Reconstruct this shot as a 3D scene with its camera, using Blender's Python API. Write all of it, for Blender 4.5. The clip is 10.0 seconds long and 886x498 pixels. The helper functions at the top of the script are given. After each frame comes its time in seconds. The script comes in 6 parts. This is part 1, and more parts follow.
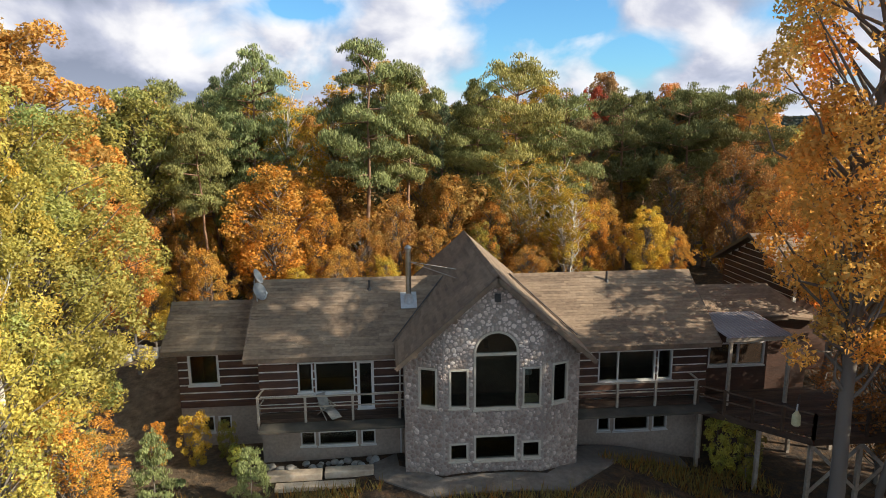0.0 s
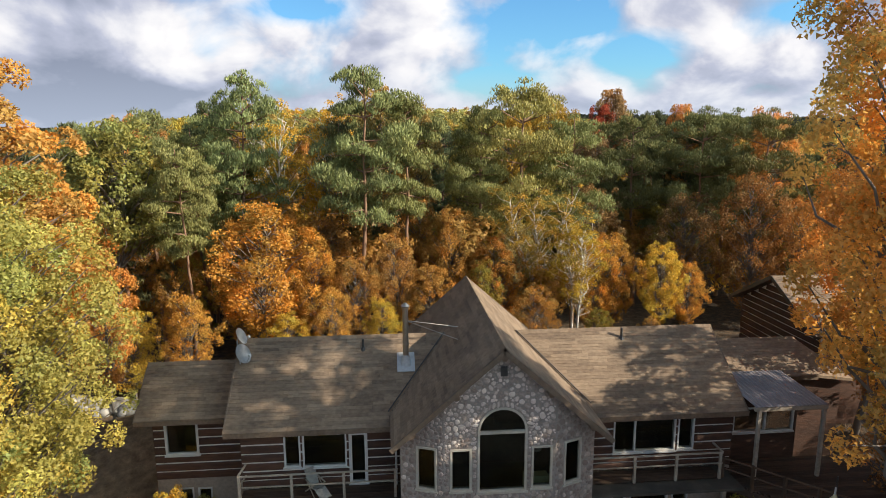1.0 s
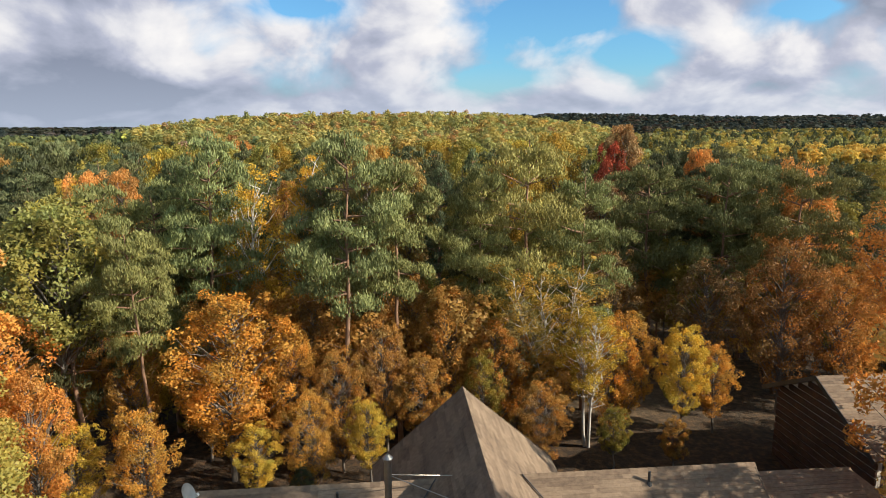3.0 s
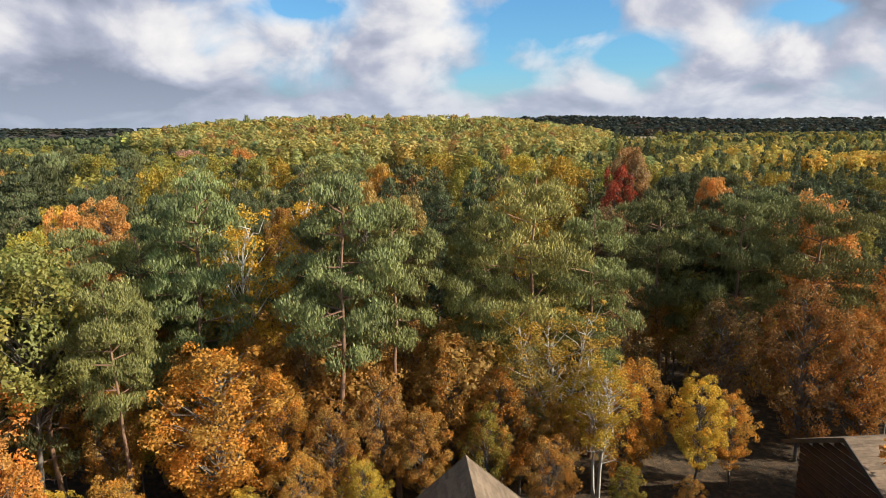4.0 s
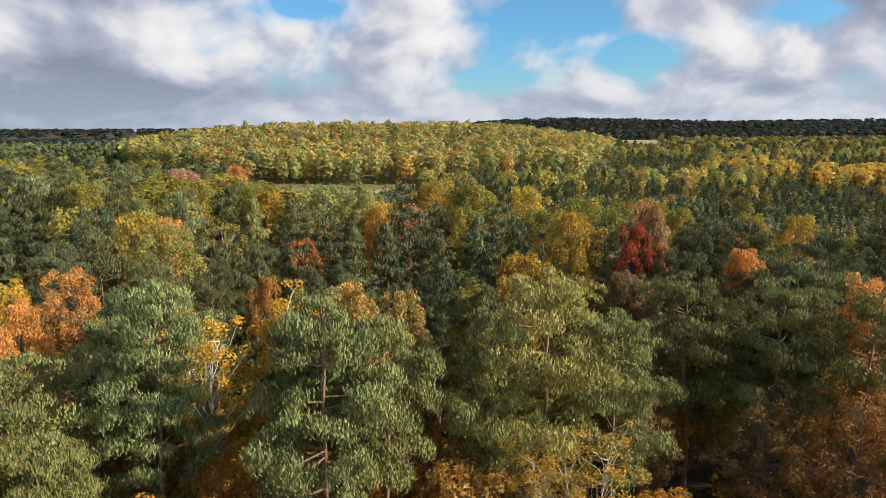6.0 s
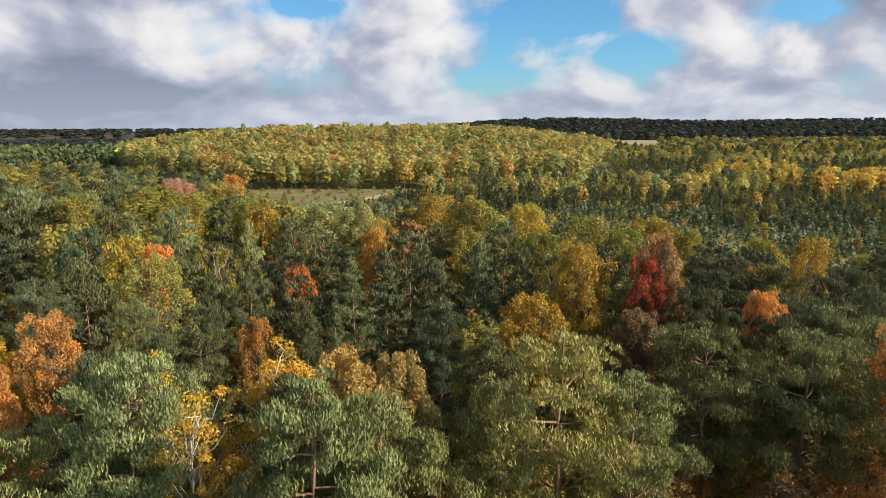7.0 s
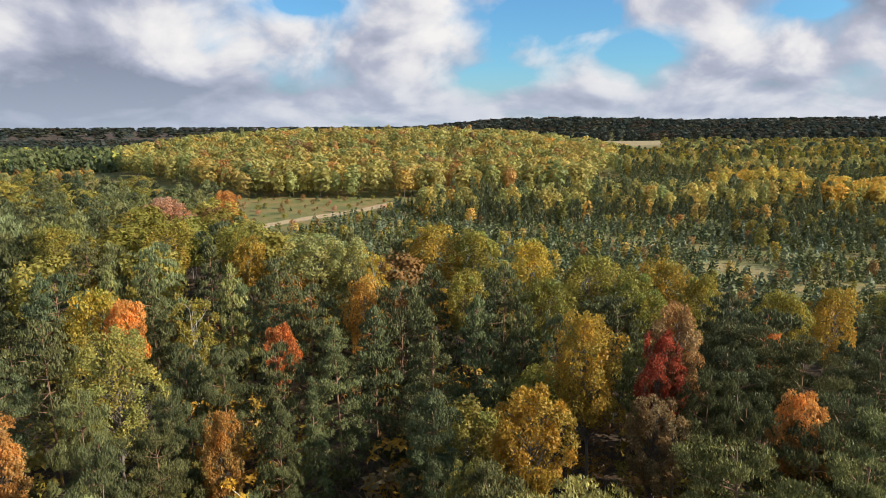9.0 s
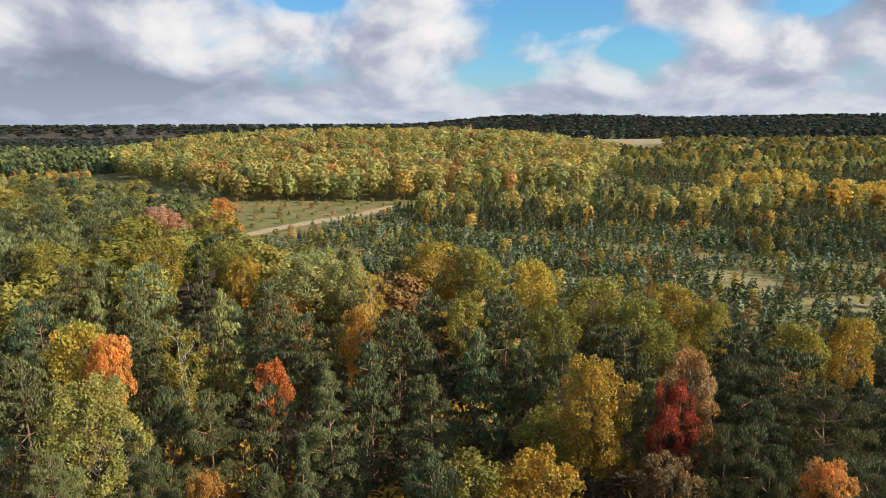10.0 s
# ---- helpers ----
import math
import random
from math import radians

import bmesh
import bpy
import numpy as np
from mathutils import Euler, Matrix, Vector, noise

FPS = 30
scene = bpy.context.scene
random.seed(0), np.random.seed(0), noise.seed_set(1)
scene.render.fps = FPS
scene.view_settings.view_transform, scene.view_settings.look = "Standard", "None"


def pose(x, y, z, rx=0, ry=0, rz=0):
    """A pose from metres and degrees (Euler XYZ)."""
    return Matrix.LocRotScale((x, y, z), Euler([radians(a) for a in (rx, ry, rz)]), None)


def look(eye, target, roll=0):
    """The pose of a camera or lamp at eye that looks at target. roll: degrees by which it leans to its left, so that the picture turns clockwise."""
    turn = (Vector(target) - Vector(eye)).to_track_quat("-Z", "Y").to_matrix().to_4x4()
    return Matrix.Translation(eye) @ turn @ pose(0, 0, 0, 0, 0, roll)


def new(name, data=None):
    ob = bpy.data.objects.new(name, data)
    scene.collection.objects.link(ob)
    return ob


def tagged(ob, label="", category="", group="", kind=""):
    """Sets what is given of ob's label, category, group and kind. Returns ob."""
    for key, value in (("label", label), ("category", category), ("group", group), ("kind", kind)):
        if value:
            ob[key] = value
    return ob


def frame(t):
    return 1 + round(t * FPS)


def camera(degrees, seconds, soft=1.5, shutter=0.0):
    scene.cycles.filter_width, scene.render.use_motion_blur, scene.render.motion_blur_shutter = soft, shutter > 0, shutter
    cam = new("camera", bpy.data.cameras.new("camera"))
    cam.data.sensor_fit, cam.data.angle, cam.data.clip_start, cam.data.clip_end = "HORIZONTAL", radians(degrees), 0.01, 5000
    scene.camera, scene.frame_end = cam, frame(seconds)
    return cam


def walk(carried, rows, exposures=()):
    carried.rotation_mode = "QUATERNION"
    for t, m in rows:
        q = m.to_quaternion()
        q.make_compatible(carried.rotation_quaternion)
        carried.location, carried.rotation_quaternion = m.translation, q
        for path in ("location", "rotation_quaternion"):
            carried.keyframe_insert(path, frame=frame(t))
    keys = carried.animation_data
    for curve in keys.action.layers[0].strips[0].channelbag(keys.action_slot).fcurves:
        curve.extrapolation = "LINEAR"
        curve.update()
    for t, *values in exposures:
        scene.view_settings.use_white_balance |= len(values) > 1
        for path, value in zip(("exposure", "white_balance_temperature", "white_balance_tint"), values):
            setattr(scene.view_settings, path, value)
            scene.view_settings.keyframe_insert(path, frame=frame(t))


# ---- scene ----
cam = camera(70.0, 10.0, soft=0.8)
PATH = [
    (0, (-1.189, 5.165, 14.308), (-1.014, 7.122, 13.936), -0.3),
    (0.5, (-1.066, 6.529, 15.193), (-0.891, 8.487, 14.822), -0.3),
    (1, (-0.944, 7.798, 16.067), (-0.771, 9.755, 15.695), -0.2),
    (1.5, (-0.704, 9.136, 16.92), (-0.532, 11.094, 16.548), -0.2),
    (2, (-0.468, 10.432, 17.746), (-0.297, 12.389, 17.374), -0.3),
    (2.5, (-0.275, 11.678, 18.59), (-0.104, 13.636, 18.218), -0.2),
    (2.7, (-0.241, 12.2, 18.965), (-0.068, 14.157, 18.589), -0.3),
    (3.8, (-0.01, 14.572, 21.079), (0.159, 16.528, 20.7), -0.2),
    (4, (-0.006, 15.109, 21.321), (0.164, 17.066, 20.947), -0.2),
    (4.5, (0.048, 16.379, 22.273), (0.218, 18.336, 21.9), -0.2),
    (5, (0.144, 17.646, 23.307), (0.313, 19.604, 22.934), -0.2),
    (5.5, (0.293, 18.984, 24.307), (0.462, 20.941, 23.933), -0.2),
    (6, (0.434, 20.325, 25.334), (0.603, 22.283, 24.96), -0.1),
    (6.2, (0.417, 20.857, 25.703), (0.589, 22.815, 25.332), 0.0),
    (7.3, (0.787, 23.982, 27.979), (0.958, 25.939, 27.601), -0.2),
    (7.5, (0.999, 24.526, 28.31), (1.167, 26.484, 27.936), -0.1),
    (8, (1.235, 25.87, 29.227), (1.4, 27.828, 28.853), -0.2),
    (8.5, (1.521, 27.247, 30.238), (1.685, 29.205, 29.862), -0.2),
    (9, (1.757, 28.66, 31.319), (1.92, 30.616, 30.936), -0.2),
    (9.5, (1.915, 30.061, 32.459), (2.077, 32.016, 32.072), -0.1),
    (10, (2.1, 31.626, 33.631), (2.262, 33.58, 33.237), -0.2),
]
walk(cam, [(t, look(eye, target, roll)) for t, eye, target, roll in PATH],
     exposures=[(0, 0.6), (1.5, 0.5), (4, 0.35), (7, 0.31), (10, 0.31)])

# ---- light and sky ----
SUN_DIR = Vector((0.93 * math.cos(radians(28)), -0.37 * math.cos(radians(28)), math.sin(radians(28)))).normalized()
SUN_ELEVATION = math.asin(SUN_DIR.z)
SUN_ROTATION = math.atan2(SUN_DIR.x, SUN_DIR.y)

sun = new("sun", bpy.data.lights.new("sun", "SUN"))
sun.data.energy, sun.data.angle, sun.data.color = 5.6, radians(0.6), (1.0, 0.9, 0.74)
sun.matrix_world = look(SUN_DIR * 200, (0, 0, 0))


def shader_tree(owner):
    owner.use_nodes = True
    tree = owner.node_tree
    tree.nodes.clear()
    return tree


def node(tree, kind, **values):
    n = tree.nodes.new(kind)
    for key, value in values.items():
        if key == "op":
            n.operation = value
        elif key == "blend":
            n.data_type, n.blend_type = "RGBA", value
        elif key == "noise_dims":
            n.noise_dimensions = value
    return n


def wire(tree, a, b):
    tree.links.new(a, b)


def calc(tree, op, a, b=0.0, clamp=False):
    """A maths node on sockets or numbers; gives its output."""
    n = tree.nodes.new("ShaderNodeMath")
    n.operation, n.use_clamp = op, clamp
    for k, v in enumerate((a, b)):
        if isinstance(v, (int, float)):
            n.inputs[k].default_value = v
        else:
            tree.links.new(v, n.inputs[k])
    return n.outputs[0]


def mixed(tree, fac, a, b, blend="MIX"):
    """A colour mix; a and b are sockets or RGB triples."""
    n = tree.nodes.new("ShaderNodeMix")
    n.data_type, n.blend_type = "RGBA", blend
    ins = [s for s in n.inputs if s.enabled]
    for s, v in zip(ins, (fac, a, b)):
        if isinstance(v, (int, float)):
            s.default_value = v
        elif isinstance(v, tuple):
            s.default_value = (*v, 1.0)
        else:
            tree.links.new(v, s)
    return [o for o in n.outputs if o.enabled][0]


def fbm(tree, vector, scale, detail=4.0, rough=0.55, distort=0.0):
    n = tree.nodes.new("ShaderNodeTexNoise")
    n.inputs["Scale"].default_value, n.inputs["Detail"].default_value = scale, detail
    n.inputs["Roughness"].default_value, n.inputs["Distortion"].default_value = rough, distort
    if vector is not None:
        tree.links.new(vector, n.inputs["Vector"])
    return n.outputs["Fac"]


def ramp(tree, fac, stops):
    n = tree.nodes.new("ShaderNodeValToRGB")
    el = n.color_ramp.elements
    while len(el) < len(stops):
        el.new(0.5)
    for e, (p, c) in zip(el, stops):
        e.position, e.color = p, (*c, 1.0) if isinstance(c, tuple) else (c, c, c, 1.0)
    tree.links.new(fac, n.inputs[0])
    return n.outputs[0]


def make_world():
    """Broken cumulus under a blue autumn sky: clouds lie in bands that flatten towards the horizon."""
    world = bpy.data.worlds.new("sky")
    scene.world = world
    tree = shader_tree(world)
    coord = tree.nodes.new("ShaderNodeTexCoord")
    split = tree.nodes.new("ShaderNodeSeparateXYZ")
    wire(tree, coord.outputs["Generated"], split.inputs[0])
    sky = tree.nodes.new("ShaderNodeTexSky")
    sky.sky_type, sky.sun_disc = "NISHITA", False
    sky.sun_elevation, sky.sun_rotation = SUN_ELEVATION, SUN_ROTATION
    sky.air_density, sky.dust_density = 1.0, 0.6
    blue = mixed(tree, 1.0, sky.outputs[0], (0.068, 0.124, 0.166), "MULTIPLY")
    height = calc(tree, "MAXIMUM", split.outputs["Z"], 0.0)
    # azimuth and height over the horizon as two plain coordinates
    azimuth = calc(tree, "ARCTAN2", split.outputs["X"], split.outputs["Y"])
    pair = tree.nodes.new("ShaderNodeCombineXYZ")
    wire(tree, azimuth, pair.inputs[0])
    wire(tree, calc(tree, "POWER", calc(tree, "ADD", height, 0.015), 0.62), pair.inputs[1])
    billow = fbm(tree, pair.outputs[0], 7.4, 7.0, 0.5, 0.25)
    lift = tree.nodes.new("ShaderNodeVectorMath")
    lift.operation = "ADD"
    lift.inputs[1].default_value = (0.018, 0.03, 0)
    wire(tree, pair.outputs[0], lift.inputs[0])
    above = fbm(tree, lift.outputs[0], 7.4, 7.0, 0.5, 0.25)

    def bank(az, el, wide, tall, weight):
        """A smooth swelling (or, with a minus, a gap) in the cloud cover round one direction, in degrees."""
        a = calc(tree, "DIVIDE", calc(tree, "SUBTRACT", azimuth, radians(az)), radians(wide))
        e = calc(tree, "DIVIDE", calc(tree, "SUBTRACT", split.outputs["Z"], math.sin(radians(el))), radians(tall))
        r = calc(tree, "ADD", calc(tree, "MULTIPLY", a, a), calc(tree, "MULTIPLY", e, e))
        return calc(tree, "MULTIPLY", calc(tree, "EXPONENT", calc(tree, "MULTIPLY", r, -1.0)), weight)

    cover = billow
    for b in CLOUD_BANKS:
        cover = calc(tree, "ADD", cover, bank(*b))
    # the cumulus stand along the horizon; overhead the sky is open
    cover = calc(tree, "SUBTRACT", cover, calc(tree, "MULTIPLY", ramp(tree, height, [(0.24, 0.0), (0.5, 1.0)]), 0.12))
    density = ramp(tree, cover, [(0.36, 0.0), (0.47, 0.6), (0.6, 1.0)])
    # tops catch the sun, bases stay grey; thick parts are darker
    relief = calc(tree, "SUBTRACT", billow, above)
    lit = calc(tree, "ADD", calc(tree, "MULTIPLY", relief, 2.0), 0.56)
    for b in GREY_BANKS:
        lit = calc(tree, "ADD", lit, bank(*b))
    cloud = ramp(tree, lit, [(0.0, (0.27, 0.31, 0.41)), (0.38, (0.48, 0.51, 0.63)), (0.66, (0.80, 0.80, 0.84)), (0.95, (0.97, 0.95, 0.94))])
    seen = mixed(tree, density, blue, cloud)
    haze = ramp(tree, height, [(0.0, 0.55), (0.09, 0.0)])
    seen = mixed(tree, haze, seen, (0.50, 0.58, 0.72))
    # the air and the clouds are brighter towards the sun
    towards = tree.nodes.new("ShaderNodeVectorMath")
    towards.operation = "DOT_PRODUCT"
    towards.inputs[1].default_value = SUN_DIR
    wire(tree, coord.outputs["Generated"], towards.inputs[0])
    glow = calc(tree, "POWER", calc(tree, "MAXIMUM", towards.outputs["Value"], 0.0), 2.4)
    seen = mixed(tree, 1.0, seen, mixed(tree, glow, (1.0, 1.0, 1.0), (2.7, 2.4, 1.95)), "MULTIPLY")
    # and darker overhead than near the horizon
    seen = mixed(tree, 1.0, seen, ramp(tree, height, [(0.25, (1.0, 1.0, 1.0)), (0.85, (0.8, 0.75, 0.66))]), "MULTIPLY")
    back = tree.nodes.new("ShaderNodeBackground")
    back.inputs["Strength"].default_value = 0.76
    wire(tree, seen, back.inputs["Color"])
    out = tree.nodes.new("ShaderNodeOutputWorld")
    wire(tree, back.outputs[0], out.inputs["Surface"])


# azimuth (right of north), height, width, tallness in degrees, weight
CLOUD_BANKS = [(-22, 5, 14, 7, 0.22), (-34, 6, 8, 8, 0.2), (1.8, 7.8, 5.0, 4.0, 0.26), (25.5, 9.6, 6.5, 1.8, 0.22), (31, 5.2, 9, 3.2, 0.2), (39, 9.5, 4, 2, 0.24), (10, 1.8, 40, 1.4, 0.16),
               (-7.4, 9.9, 4.6, 1.3, -0.4), (14.0, 9.4, 5.4, 2.2, -0.36), (9.6, 7.2, 2.2, 2.0, -0.2), (21.5, 6.4, 5.4, 1.7, -0.34), (17, 7.4, 3, 0.9, 0.16), (11.5, 4.0, 4.5, 0.9, -0.2), (34.4, 8.7, 3.0, 0.9, -0.34)]
GREY_BANKS = [(-24.5, 2.2, 11, 3.4, -0.68), (-26, 10.4, 11, 1.8, -0.45), (-24, 5.4, 3.0, 2.4, -0.28), (-10.5, 2.9, 9, 1.0, -0.34), (-14.5, 7.2, 6.5, 2.6, 0.34), (-28.8, 6.9, 2.6, 2.2, 0.3), (-2.0, 6.0, 2.6, 1.6, -0.36),
              (4.0, 8.3, 3.0, 2.6, 0.36), (-16.8, 1.6, 2.6, 0.8, 0.22), (40, 9.4, 5, 2.2, -0.55), (25.5, 9.8, 6, 1.6, -0.3), (33, 5, 9, 3, -0.14), (22, 1.4, 20, 0.8, -0.12), (29, 8, 5, 1.5, 0.1)]
make_world()

# ---- materials ----
def surface(name, colours, rough=0.8, grain=8.0, blotch=0.6, bump=0.02, bump_scale=30.0, stretch=(1, 1, 1), vary=0.0, metal=0.0, island=0.0):
    """A matt surface whose colour wanders between three tones at two scales, with fine relief. vary: piece by piece."""
    m = bpy.data.materials.new(name)
    tree = shader_tree(m)
    coord = tree.nodes.new("ShaderNodeTexCoord")
    mapped = tree.nodes.new("ShaderNodeMapping")
    mapped.inputs["Scale"].default_value = stretch
    wire(tree, coord.outputs["Object"], mapped.inputs[0])
    v = mapped.outputs[0]
    mix = calc(tree, "ADD", calc(tree, "MULTIPLY", fbm(tree, v, grain, 5.0), 0.5), calc(tree, "MULTIPLY", fbm(tree, v, blotch, 3.0), 0.5))
    if vary:
        info = tree.nodes.new("ShaderNodeObjectInfo")
        mix = calc(tree, "ADD", mix, calc(tree, "MULTIPLY", calc(tree, "SUBTRACT", info.outputs["Random"], 0.5), vary))
    if island:
        geo = tree.nodes.new("ShaderNodeNewGeometry")
        mix = calc(tree, "ADD", mix, calc(tree, "MULTIPLY", calc(tree, "SUBTRACT", geo.outputs["Random Per Island"], 0.5), island))
    colour = ramp(tree, mix, [(0.28, colours[0]), (0.5, colours[1]), (0.72, colours[2])])
    b = tree.nodes.new("ShaderNodeBsdfPrincipled")
    wire(tree, colour, b.inputs["Base Color"])
    b.inputs["Roughness"].default_value, b.inputs["Metallic"].default_value = rough, metal
    if bump:
        n = tree.nodes.new("ShaderNodeBump")
        n.inputs["Distance"].default_value, n.inputs["Strength"].default_value = bump, 0.8
        wire(tree, fbm(tree, v, bump_scale, 4.0), n.inputs["Height"])
        wire(tree, n.outputs[0], b.inputs["Normal"])
    out = tree.nodes.new("ShaderNodeOutputMaterial")
    wire(tree, b.outputs[0], out.inputs["Surface"])
    return m


def foliage(name, through_light, uneven=1.0):
    """Leaves: the object's colour and the tree's tint, each leaf a little lighter, darker or redder than the next; light shines through."""
    m = bpy.data.materials.new(name)
    tree = shader_tree(m)
    info = tree.nodes.new("ShaderNodeObjectInfo")
    geo = tree.nodes.new("ShaderNodeNewGeometry")
    tint = tree.nodes.new("ShaderNodeAttribute")
    tint.attribute_name = "tint"
    colour = mixed(tree, 1.0, info.outputs["Color"], tint.outputs["Color"], "MULTIPLY")
    leaf = geo.outputs["Random Per Island"]
    colour = mixed(tree, 1.0, colour, ramp(tree, leaf, [(p, tuple(1 + (c - 1) * uneven for c in rgb)) for p, rgb in ((0.0, (0.6, 0.57, 0.55)), (0.45, (0.94, 0.94, 0.94)), (0.8, (1.15, 1.08, 0.97)), (1.0, (1.42, 1.3, 1.1)))]), "MULTIPLY")
    d = tree.nodes.new("ShaderNodeBsdfDiffuse")
    t = tree.nodes.new("ShaderNodeBsdfTranslucent")
    g = tree.nodes.new("ShaderNodeBsdfGlossy")
    g.inputs["Roughness"].default_value = 0.5
    g.inputs["Color"].default_value = (0.9, 0.9, 0.9, 1)
    wire(tree, colour, d.inputs["Color"])
    wire(tree, colour, t.inputs["Color"])
    first, second = tree.nodes.new("ShaderNodeMixShader"), tree.nodes.new("ShaderNodeMixShader")
    first.inputs[0].default_value, second.inputs[0].default_value = through_light, 0.012
    wire(tree, d.outputs[0], first.inputs[1])
    wire(tree, t.outputs[0], first.inputs[2])
    wire(tree, first.outputs[0], second.inputs[1])
    wire(tree, g.outputs[0], second.inputs[2])
    out = tree.nodes.new("ShaderNodeOutputMaterial")
    wire(tree, second.outputs[0], out.inputs["Surface"])
    return m


def window_glass(name):
    """Dark window panes that mirror the sky and let the room behind show a little."""
    m = bpy.data.materials.new(name)
    tree = shader_tree(m)
    g = tree.nodes.new("ShaderNodeBsdfGlossy")
    g.inputs["Roughness"].default_value = 0.02
    t = tree.nodes.new("ShaderNodeBsdfTransparent")
    t.inputs["Color"].default_value = (0.75, 0.8, 0.78, 1)
    f = tree.nodes.new("ShaderNodeFresnel")
    f.inputs["IOR"].default_value = 1.5
    mix = tree.nodes.new("ShaderNodeMixShader")
    wire(tree, f.outputs[0], mix.inputs[0])
    wire(tree, t.outputs[0], mix.inputs[1])
    wire(tree, g.outputs[0], mix.inputs[2])
    out = tree.nodes.new("ShaderNodeOutputMaterial")
    wire(tree, mix.outputs[0], out.inputs["Surface"])
    return m


def ground_material():
    """Forest floor of fallen leaves, grass in the clearings, bare sandy soil by attribute."""
    m = bpy.data.materials.new("ground")
    tree = shader_tree(m)
    coord = tree.nodes.new("ShaderNodeTexCoord")
    v = coord.outputs["Object"]
    cover = tree.nodes.new("ShaderNodeAttribute")
    cover.attribute_name = "cover"
    split = tree.nodes.new("ShaderNodeSeparateColor")
    wire(tree, cover.outputs["Color"], split.inputs[0])
    fine, broad = fbm(tree, v, 2.5, 6.0, 0.65), fbm(tree, v, 0.12, 4.0)
    litter = ramp(tree, fine, [(0.3, (0.018, 0.012, 0.007)), (0.5, (0.05, 0.03, 0.015)), (0.7, (0.13, 0.07, 0.028))])
    grass = ramp(tree, calc(tree, "ADD", calc(tree, "MULTIPLY", fine, 0.5), calc(tree, "MULTIPLY", broad, 0.5)),
                 [(0.38, (0.1, 0.14, 0.028)), (0.5, (0.19, 0.175, 0.048)), (0.62, (0.33, 0.2, 0.075))])
    soil = ramp(tree, fine, [(0.3, (0.26, 0.17, 0.09)), (0.55, (0.46, 0.34, 0.2)), (0.75, (0.62, 0.5, 0.34))])
    colour = mixed(tree, split.outputs[1], litter, grass)
    colour = mixed(tree, split.outputs[0], colour, soil)
    b = tree.nodes.new("ShaderNodeBsdfPrincipled")
    b.inputs["Roughness"].default_value = 0.95
    wire(tree, colour, b.inputs["Base Color"])
    n = tree.nodes.new("ShaderNodeBump")
    n.inputs["Distance"].default_value = 0.08
    wire(tree, fbm(tree, v, 9.0, 5.0), n.inputs["Height"])
    wire(tree, n.outputs[0], b.inputs["Normal"])
    out = tree.nodes.new("ShaderNodeOutputMaterial")
    wire(tree, b.outputs[0], out.inputs["Surface"])
    return m


LEAF = foliage("foliage", 0.4, 0.55)
NEEDLES = foliage("needles", 0.2, 0.5)
FAR_LEAF = foliage("far_foliage", 0.42, 0.15)
GLASS = window_glass("window_glass")
GROUND = ground_material()
BARK = surface("bark_grey", [(0.09, 0.075, 0.06), (0.17, 0.145, 0.12), (0.27, 0.24, 0.2)], 0.95, 9, 1.2, 0.04, 14, (1, 1, 0.25))
PINE_BARK = surface("bark_pine", [(0.12, 0.07, 0.045), (0.26, 0.15, 0.09), (0.36, 0.24, 0.15)], 0.95, 9, 1.2, 0.04, 14, (1, 1, 0.3))
BIRCH_BARK = surface("bark_birch", [(0.3, 0.26, 0.21), (0.55, 0.52, 0.46), (0.72, 0.7, 0.66)], 0.8, 7, 1.5, 0.02, 14, (1, 1, 2.5))
SHINGLE = surface("roof_shingles", [(0.106, 0.072, 0.047), (0.195, 0.136, 0.089), (0.29, 0.21, 0.138)], 0.92, 9, 0.5, 0.012, 60, (0.6, 1, 1), island=0.2)
LOG = surface("dark_log", [(0.0305, 0.0143, 0.00857), (0.0653, 0.0286, 0.0162), (0.12, 0.053, 0.0286)], 0.7, 7, 0.8, 0.015, 20, (0.25, 1.5, 1.5), vary=0.2)
CHINK = surface("chinking", [(0.55, 0.5, 0.43), (0.7, 0.65, 0.57), (0.8, 0.76, 0.7)], 0.9, 10, 1.2, 0.01, 30)
MORTAR = surface("mortar", [(0.21, 0.175, 0.15), (0.31, 0.262, 0.228), (0.39, 0.335, 0.295)], 0.95, 12, 1.0, 0.02, 40)
STONE = surface("fieldstone", [(0.26, 0.2, 0.165), (0.47, 0.38, 0.32), (0.76, 0.65, 0.57)], 0.85, 6, 1.4, 0.02, 24, vary=0.5, island=0.45)
ROCK = surface("rock", [(0.18, 0.166, 0.144), (0.302, 0.288, 0.259), (0.432, 0.41, 0.374)], 0.9, 4, 0.8, 0.04, 9, vary=0.3)
CONCRETE = surface("block_wall", [(0.19, 0.15, 0.12), (0.28, 0.225, 0.18), (0.38, 0.31, 0.25)], 0.9, 9, 0.6, 0.01, 40)
TRIM = surface("pale_trim", [(0.36, 0.31, 0.24), (0.47, 0.42, 0.34), (0.56, 0.51, 0.43)], 0.6, 9, 1.0, 0.004, 40)
WHITE = surface("white_paint", [(0.432, 0.418, 0.389), (0.518, 0.504, 0.475), (0.576, 0.569, 0.547)], 0.5, 9, 1.0, 0.003, 40)
RAIL = surface("rail_wood", [(0.2, 0.16, 0.12), (0.33, 0.28, 0.22), (0.44, 0.39, 0.32)], 0.8, 9, 1.0, 0.006, 40)
PAVING = surface("worn_paving", [(0.11, 0.092, 0.075), (0.17, 0.145, 0.12), (0.24, 0.205, 0.17)], 0.92, 5, 0.9, 0.03, 14)
